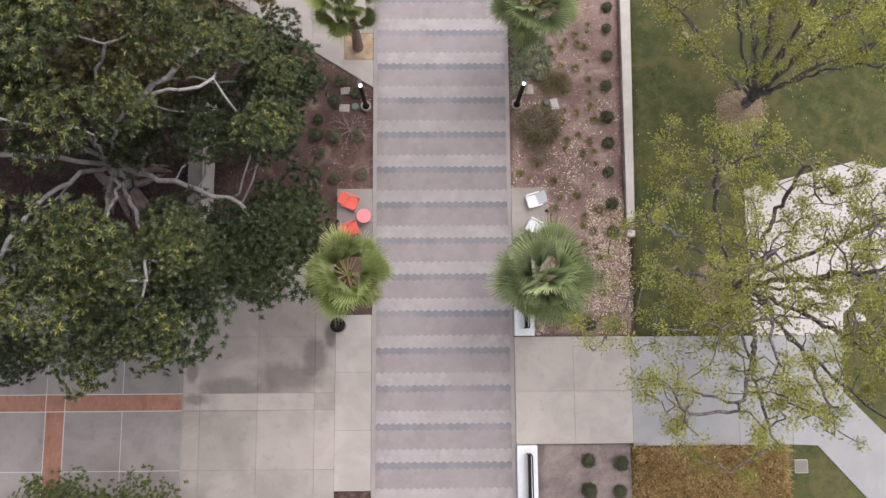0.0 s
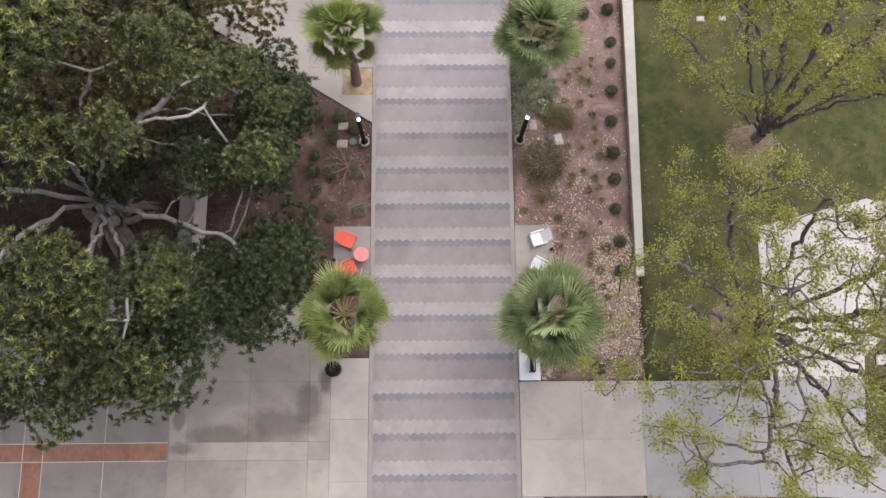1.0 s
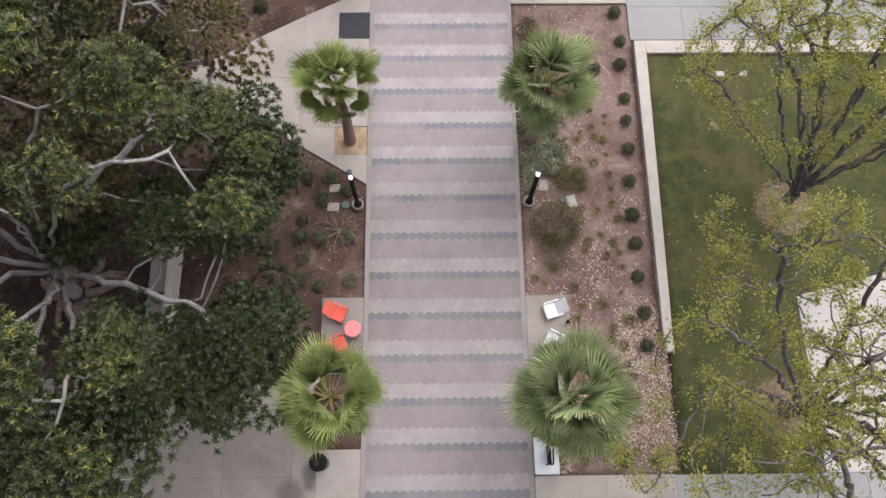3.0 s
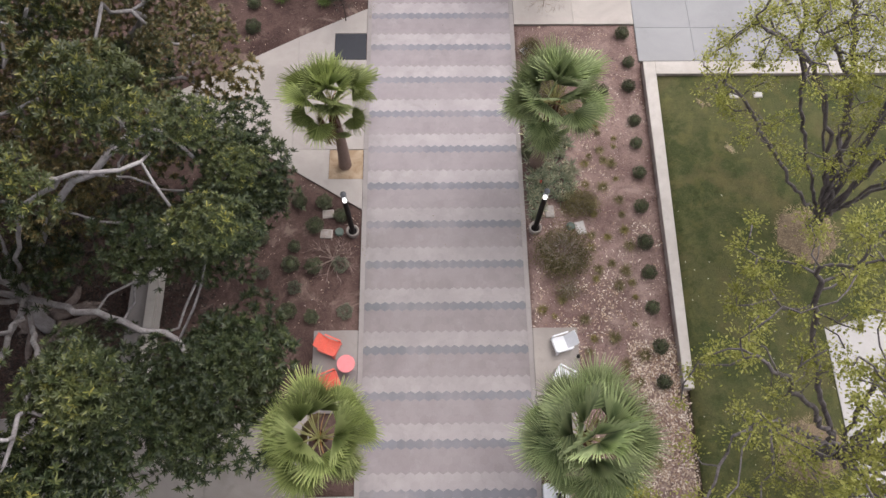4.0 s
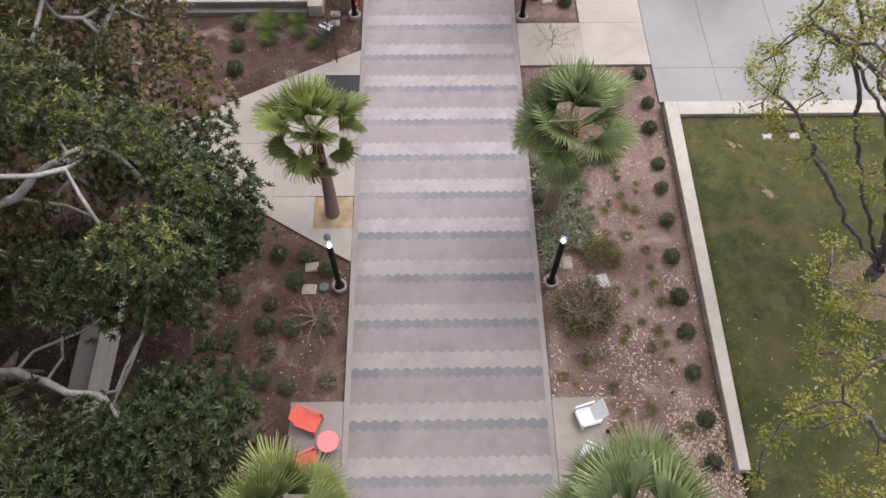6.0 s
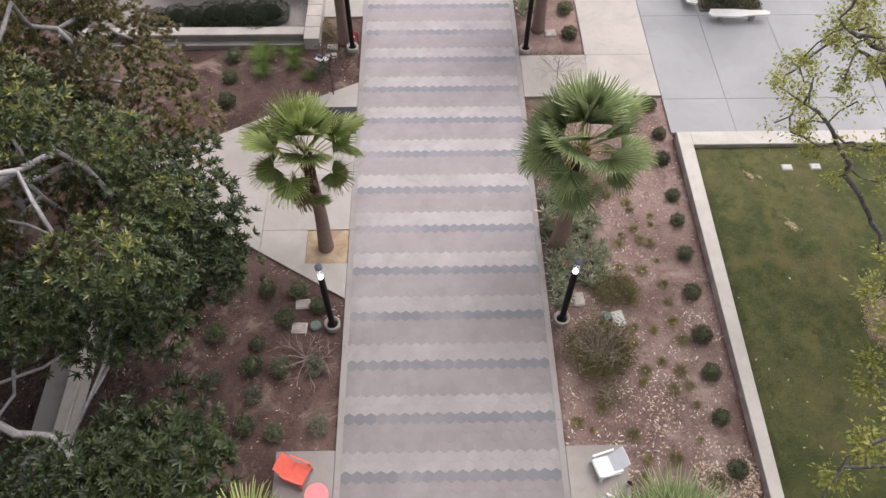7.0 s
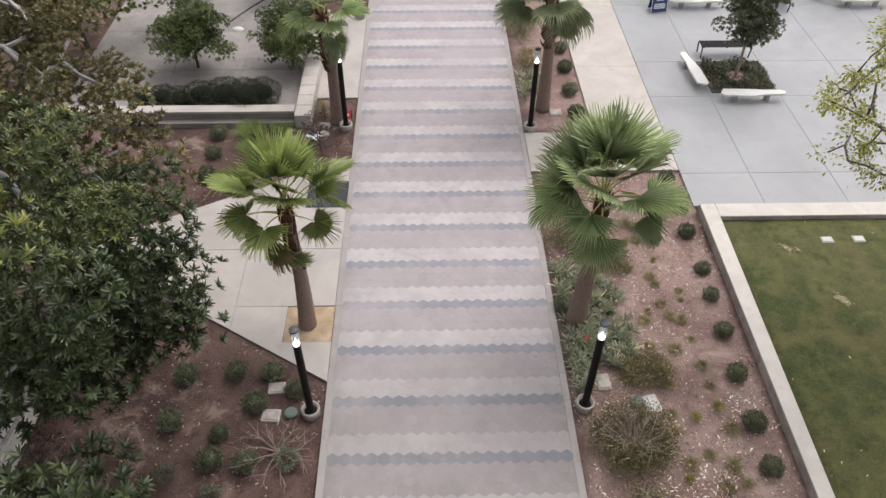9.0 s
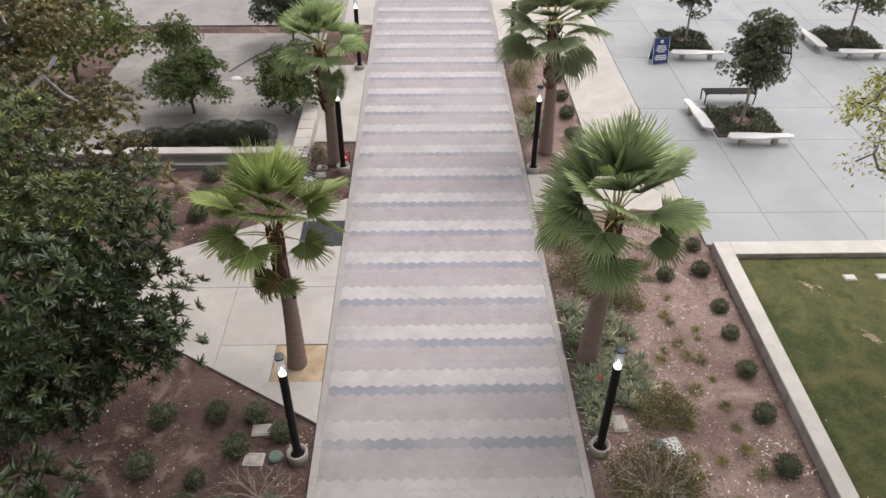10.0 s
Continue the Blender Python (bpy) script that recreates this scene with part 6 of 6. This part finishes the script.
def twig_fan(name, at, seed, stems, reach, height, thick, lean, forks, label, bark_mat, leaf_mat=None, leaves=0, leaf=0.06):
    """A shrub of long slightly arching stems out of one root, forked towards the ends, with low foliage round them."""
    r = np.random.default_rng(seed)
    root = thing(name, at=(*at, -0.06), label=label, category="shrub")
    tips = []
    for i in range(stems):
        a = 6.283 * (i + r.uniform(-0.35, 0.35)) / stems
        d = np.array([math.cos(a), math.sin(a), 0.0])
        L = reach * r.uniform(0.65, 1.08) * (1 + lean * math.sin(a))
        up = height * r.uniform(0.45, 1.1)
        side = np.array([-d[1], d[0], 0.0]) * r.normal() * 0.16
        path = [d * L * q + side * math.sin(q * 2.6) * L + np.array([0, 0, up * math.sin(q * 2.1)]) + r.normal(size=3) * 0.012 for q in np.linspace(0, 1, 7)]
        bm = bmesh.new()
        add_tube(bm, [tuple(p) for p in path], [thick * (1 - 0.8 * q) for q in np.linspace(0, 1, 7)], 5)
        for k in range(forks):
            j = int(r.integers(2, 6))
            e = path[j] + (path[j] - path[j - 1]) * r.uniform(1.2, 2.6) + np.array([-d[1], d[0], 0.0]) * r.normal() * 0.2 + np.array([0, 0, r.uniform(-0.04, 0.1)])
            m = (path[j] + e) / 2 + r.normal(size=3) * 0.015
            add_tube(bm, [tuple(path[j]), tuple(m), tuple(e)], [thick * 0.45, thick * 0.3, thick * 0.14], 4)
            tips.append(e)
        tips += [path[-1], path[-2]]
        part("stem", bm, bark_mat, root)
    if leaves:
        tips = np.array(tips)
        c = tips[r.integers(0, len(tips), leaves)] + r.normal(size=(leaves, 3)) * np.array([0.13, 0.13, 0.05])
        c[:, 2] = np.clip(c[:, 2] * 0.75, 0.02, height * 0.8)
        child("foliage", leaves_mesh("foliage", c, rand_dirs(r, leaves) + [0, 0, 0.4], rand_dirs(r, leaves), leaf, leaf * 0.4, leaf_mat), root, label="olive-brown leaves")
    return root


twig_fan("spreading_shrub", (3.94, 8.38), 51, 44, 0.72, 0.48, 0.0125, 0.3, 4, "sprawling olive-brown shrub with a fan of pale twigs", BARK_PALE, LEAF_OLIVE, 8500, 0.065)
twig_fan("bare_shrub", (-3.69, 8.41), 56, 15, 0.88, 0.3, 0.021, -0.1, 4, "bare shrub of pale pinkish branches", BARK_PINK)
twiggy("bare_sapling", (3.95, 18.75), 59, 0.95, 0.35, 1.45, 0.25, 420, 0.07, "bare leafless sapling with fine grey twigs", "sapling", BARK_PALE, None, 0, 0.06, 0.003)
twiggy("thin_sapling", (-3.6, 18.1), 60, 0.5, 0.9, 2.4, 0.9, 90, 0.1, "thin sapling with a few reddish brown leaves", "sapling", BARK_DARK, MOULD_SHADE, 260, 0.09, 0.006)


def aloe_mesh(material):
    n = 18
    a = np.arange(n) * 2.399
    f = np.linspace(0.2, 1, n)
    d = unit(np.stack([np.cos(a) * f, np.sin(a) * f, 1.35 - f], 1) + srng.normal(size=(n, 3)) * 0.1)
    return leaves_mesh("rosette", np.zeros((n, 3)), d, np.array([0, 0, 1.0]) + d * 0.1, srng.uniform(0.26, 0.44, n), srng.uniform(0.04, 0.06, n), material, 0.35, 0.05)


ALOES = [aloe_mesh(LEAF_ALOE) for _ in range(4)]
for i in range(290):
    x, y = srng.uniform(2.92, 4.75), srng.uniform(9.75, 13.9)
    edge = 4.05 + 0.55 * math.sin((y - 9.6) * 0.75)
    if x > edge or (abs(x - 3.25) < 0.26 and abs(y - 11.95) < 0.26) or (x > 3.4 and y < 10.45) or (abs(x - 3.02) < 0.3 and abs(y - 12.35) < 0.3):
        continue
    root = thing("aloe", at=(x, y, -0.06), turn=srng.uniform(0, 360), label="pale grey-green aloe rosette in a dense patch", category="aloe", group="aloes under the palm")
    child("rosette", ALOES[i % 4], root, Matrix.Scale(srng.uniform(0.55, 1.0), 4))
for i in range(22):
    root = thing("aloe", at=(srng.uniform(2.95, 3.7), srng.uniform(21.9, 23.4), -0.05), turn=srng.uniform(0, 360), label="pale grey-green aloe rosette in the narrow bed", category="aloe", group="aloes in the narrow bed")
    child("rosette", ALOES[i % 4], root)
bloom = thing("aloe_bloom", at=(3.32, 11.0, 0), label="single orange-red aloe flower spike", category="flower")
part("stem", lathe([(0.0, -0.08), (0.008, -0.08), (0.006, 0.4), (0.0, 0.4)], 6), PETIOLE, bloom)
part("flower", lathe([(0.0, 0.34), (0.035, 0.36), (0.04, 0.46), (0.0, 0.56)], 10), ORANGE, bloom)

# dry grass field
n = 26000
p = np.stack([srng.uniform(7.3, 13.2, n), srng.uniform(-8.5, -4.25, n), np.full(n, -0.03)], 1)
d = unit(srng.normal(size=(n, 3)) * 0.8 + np.sin(p[:, :1] * 2.1 + p[:, 1:2] * 1.7) * np.array([0.5, 0.3, 0]) + np.array([0, 0, 0.75]))
field = thing("dry_grass", leaves_mesh("dry_grass", p, d, rand_dirs(srng, n), srng.uniform(0.2, 0.45, n), 0.03, LEAF_DRY), label="field of matted golden dry grass", category="dry grass", kind="stuff")
uneven("dry_grass_ground", [(7.26, -9), (13.3, -9), (13.3, -4.2), (7.26, -4.2)], -0.015, soil("straw_ground", (0.24, 0.15, 0.06), (0.14, 0.085, 0.035), (0.36, 0.25, 0.11)), "straw-brown ground under the dry grass", "ground", 0.7)


def litter(name, n, box, z, size, material, label, weight=None, bed=None):
    """Small curled leaves lying flat."""
    p = np.stack([srng.uniform(box[0], box[2], n), srng.uniform(box[1], box[3], n), np.full(n, z)], 1)
    if weight is not None:
        p = p[srng.random(n) < weight(p[:, 0], p[:, 1])]
    m = len(p)
    if bed is not None:
        p[:, 2] = [swell(a, b, *bed) for a, b in p[:, :2]]
    if name == "leaf_litter_lawn":
        p[:, 2] += LAWN_SLOPE * np.maximum(0, p[:, 1] - 4)
    p[:, 2] += srng.uniform(0.006, 0.022, m)
    d = rand_dirs(srng, m) * np.array([1, 1, 0.25])
    u = unit(np.array([0, 0, 1.0]) + srng.normal(size=(m, 3)) * 0.3)
    L = size * srng.uniform(0.5, 1.25, m)
    return thing(name, leaves_mesh(name, p, d, u, L, L * 0.34, material, 0.3, 0.05), label=label, category="leaf litter", kind="stuff")


def patchy(x, y):
    return np.clip(0.36 + 0.5 * np.sin(x * 1.9 + 1) * np.cos(y * 1.3) + 0.4 * np.sin(x * 4.3 + y * 3.1) * np.cos(y * 5.2 - x), 0.06, 1)


litter("leaf_litter_east", 12500, (2.85, 0.1, 7.3, 9.6), -0.035, 0.096, LITTER, "pale tan fallen leaves over the bed", lambda x, y: patchy(x, y) * np.clip(1.2 - (y - 3) / 9, 0.25, 1), (-0.06, 0.035))
litter("leaf_litter_middle", 5600, (2.85, 9.4, 7.4, 17.8), -0.035, 0.085, LITTER, "scattered fallen leaves on dry soil", lambda x, y: patchy(x, y) * np.clip(1.25 - (x - 3.4) / 4, 0.3, 1), (-0.06, 0.035))
litter("leaf_bits_east", 6500, (2.85, 0.1, 7.4, 17.8), -0.035, 0.04, LITTER, "fine pale leaf crumbs on dry soil", lambda x, y: patchy(x * 1.7, y * 1.6), (-0.06, 0.035))
litter("leaf_mould_east", 9000, (2.85, 0.1, 7.4, 17.8), -0.035, 0.055, MOULD_SHADE, "dark decayed leaf crumbs on dry soil", lambda x, y: patchy(x * 1.3 + 2, y * 1.2), (-0.06, 0.035))
litter("leaf_litter_corner", 3200, (5.8, 1.0, 7.5, 5.5), -0.03, 0.115, LITTER, "heaped pale leaves by the wall end", None, (-0.06, 0.035))
litter("leaf_litter_west", 2600, (-11, 6.0, -2.85, 11.5), -0.035, 0.07, LITTER, "scattered fallen leaves on dark soil", lambda x, y: patchy(x, y) * 0.55, (-0.06, 0.035))
# dark flakes thickest round the trunk: the crown's shade laid in as colour
litter("leaf_mould_fig", 62000, (-21, 3.6, -5.2, 12.5), -0.035, 0.13, MOULD_SHADE, "dark leaf flakes under the fig tree, in place of its shade", lambda x, y: np.clip(1.1 - ((x + 13.2) ** 2 + (y - 7.0) ** 2) / 36 + 0.25 * np.sin(x * 2.1) * np.cos(y * 1.7), 0, 1), (-0.06, 0.035))
litter("leaf_litter_north_west", 900, (-9.5, 16, -2.9, 20.5), -0.035, 0.065, LITTER, "scattered fallen leaves on brown soil", lambda x, y: patchy(x, y) * 0.7, (-0.06, 0.035))
litter("leaf_litter_lawn", 480, (7.9, 0.2, 18, 15.5), 0.005, 0.075, PETAL, "pale fallen leaves on the lawn", lambda x, y: np.clip(1.3 - y / 8, 0.12, 1))
litter("leaf_litter_terrace", 700, (-12.5, 21.3, -4.9, 32), 0.004, 0.09, LEAF_OLIVE, "dark leaf debris on the terrace", patchy)
for sx, sy in ((-2.66, 8.9), (2.62, 9.3), (-2.6, 18.7), (2.6, 10.4)):
    litter("leaf_specks", 26, (sx - 0.14, sy - 0.5, sx + 0.14, sy + 0.5), 0.004, 0.045, LEAF_OLIVE, "dark crushed leaf specks on the walk's edge")
litter("leaf_litter_walk", 60, (-2.7, 5, 2.7, 30), 0.006, 0.05, LEAF_OLIVE, "a few dark leaves on the walk")

# ---- pavers of the walk that lie nearest, one by one ----
r = HEX_W / math.sqrt(3) - 0.0003
hv = [(r * math.sin(math.pi / 3 * i), r * math.cos(math.pi / 3 * i), -0.012) for i in range(6)]
hv += [(x * 0.998, y * 0.998, 0.0) for x, y, _ in hv]
hf = [tuple(range(11, 5, -1))] + [(i, 6 + i, 6 + (i + 1) % 6, (i + 1) % 6) for i in range(6)]
HEXES = [mesh("paver", hv, hf, m) for m in TONES]
for cx, cy, tone in near_pavers:
    child("paver", HEXES[tone], paving, pose(cx, cy, random.uniform(-0.0006, 0.0006)))
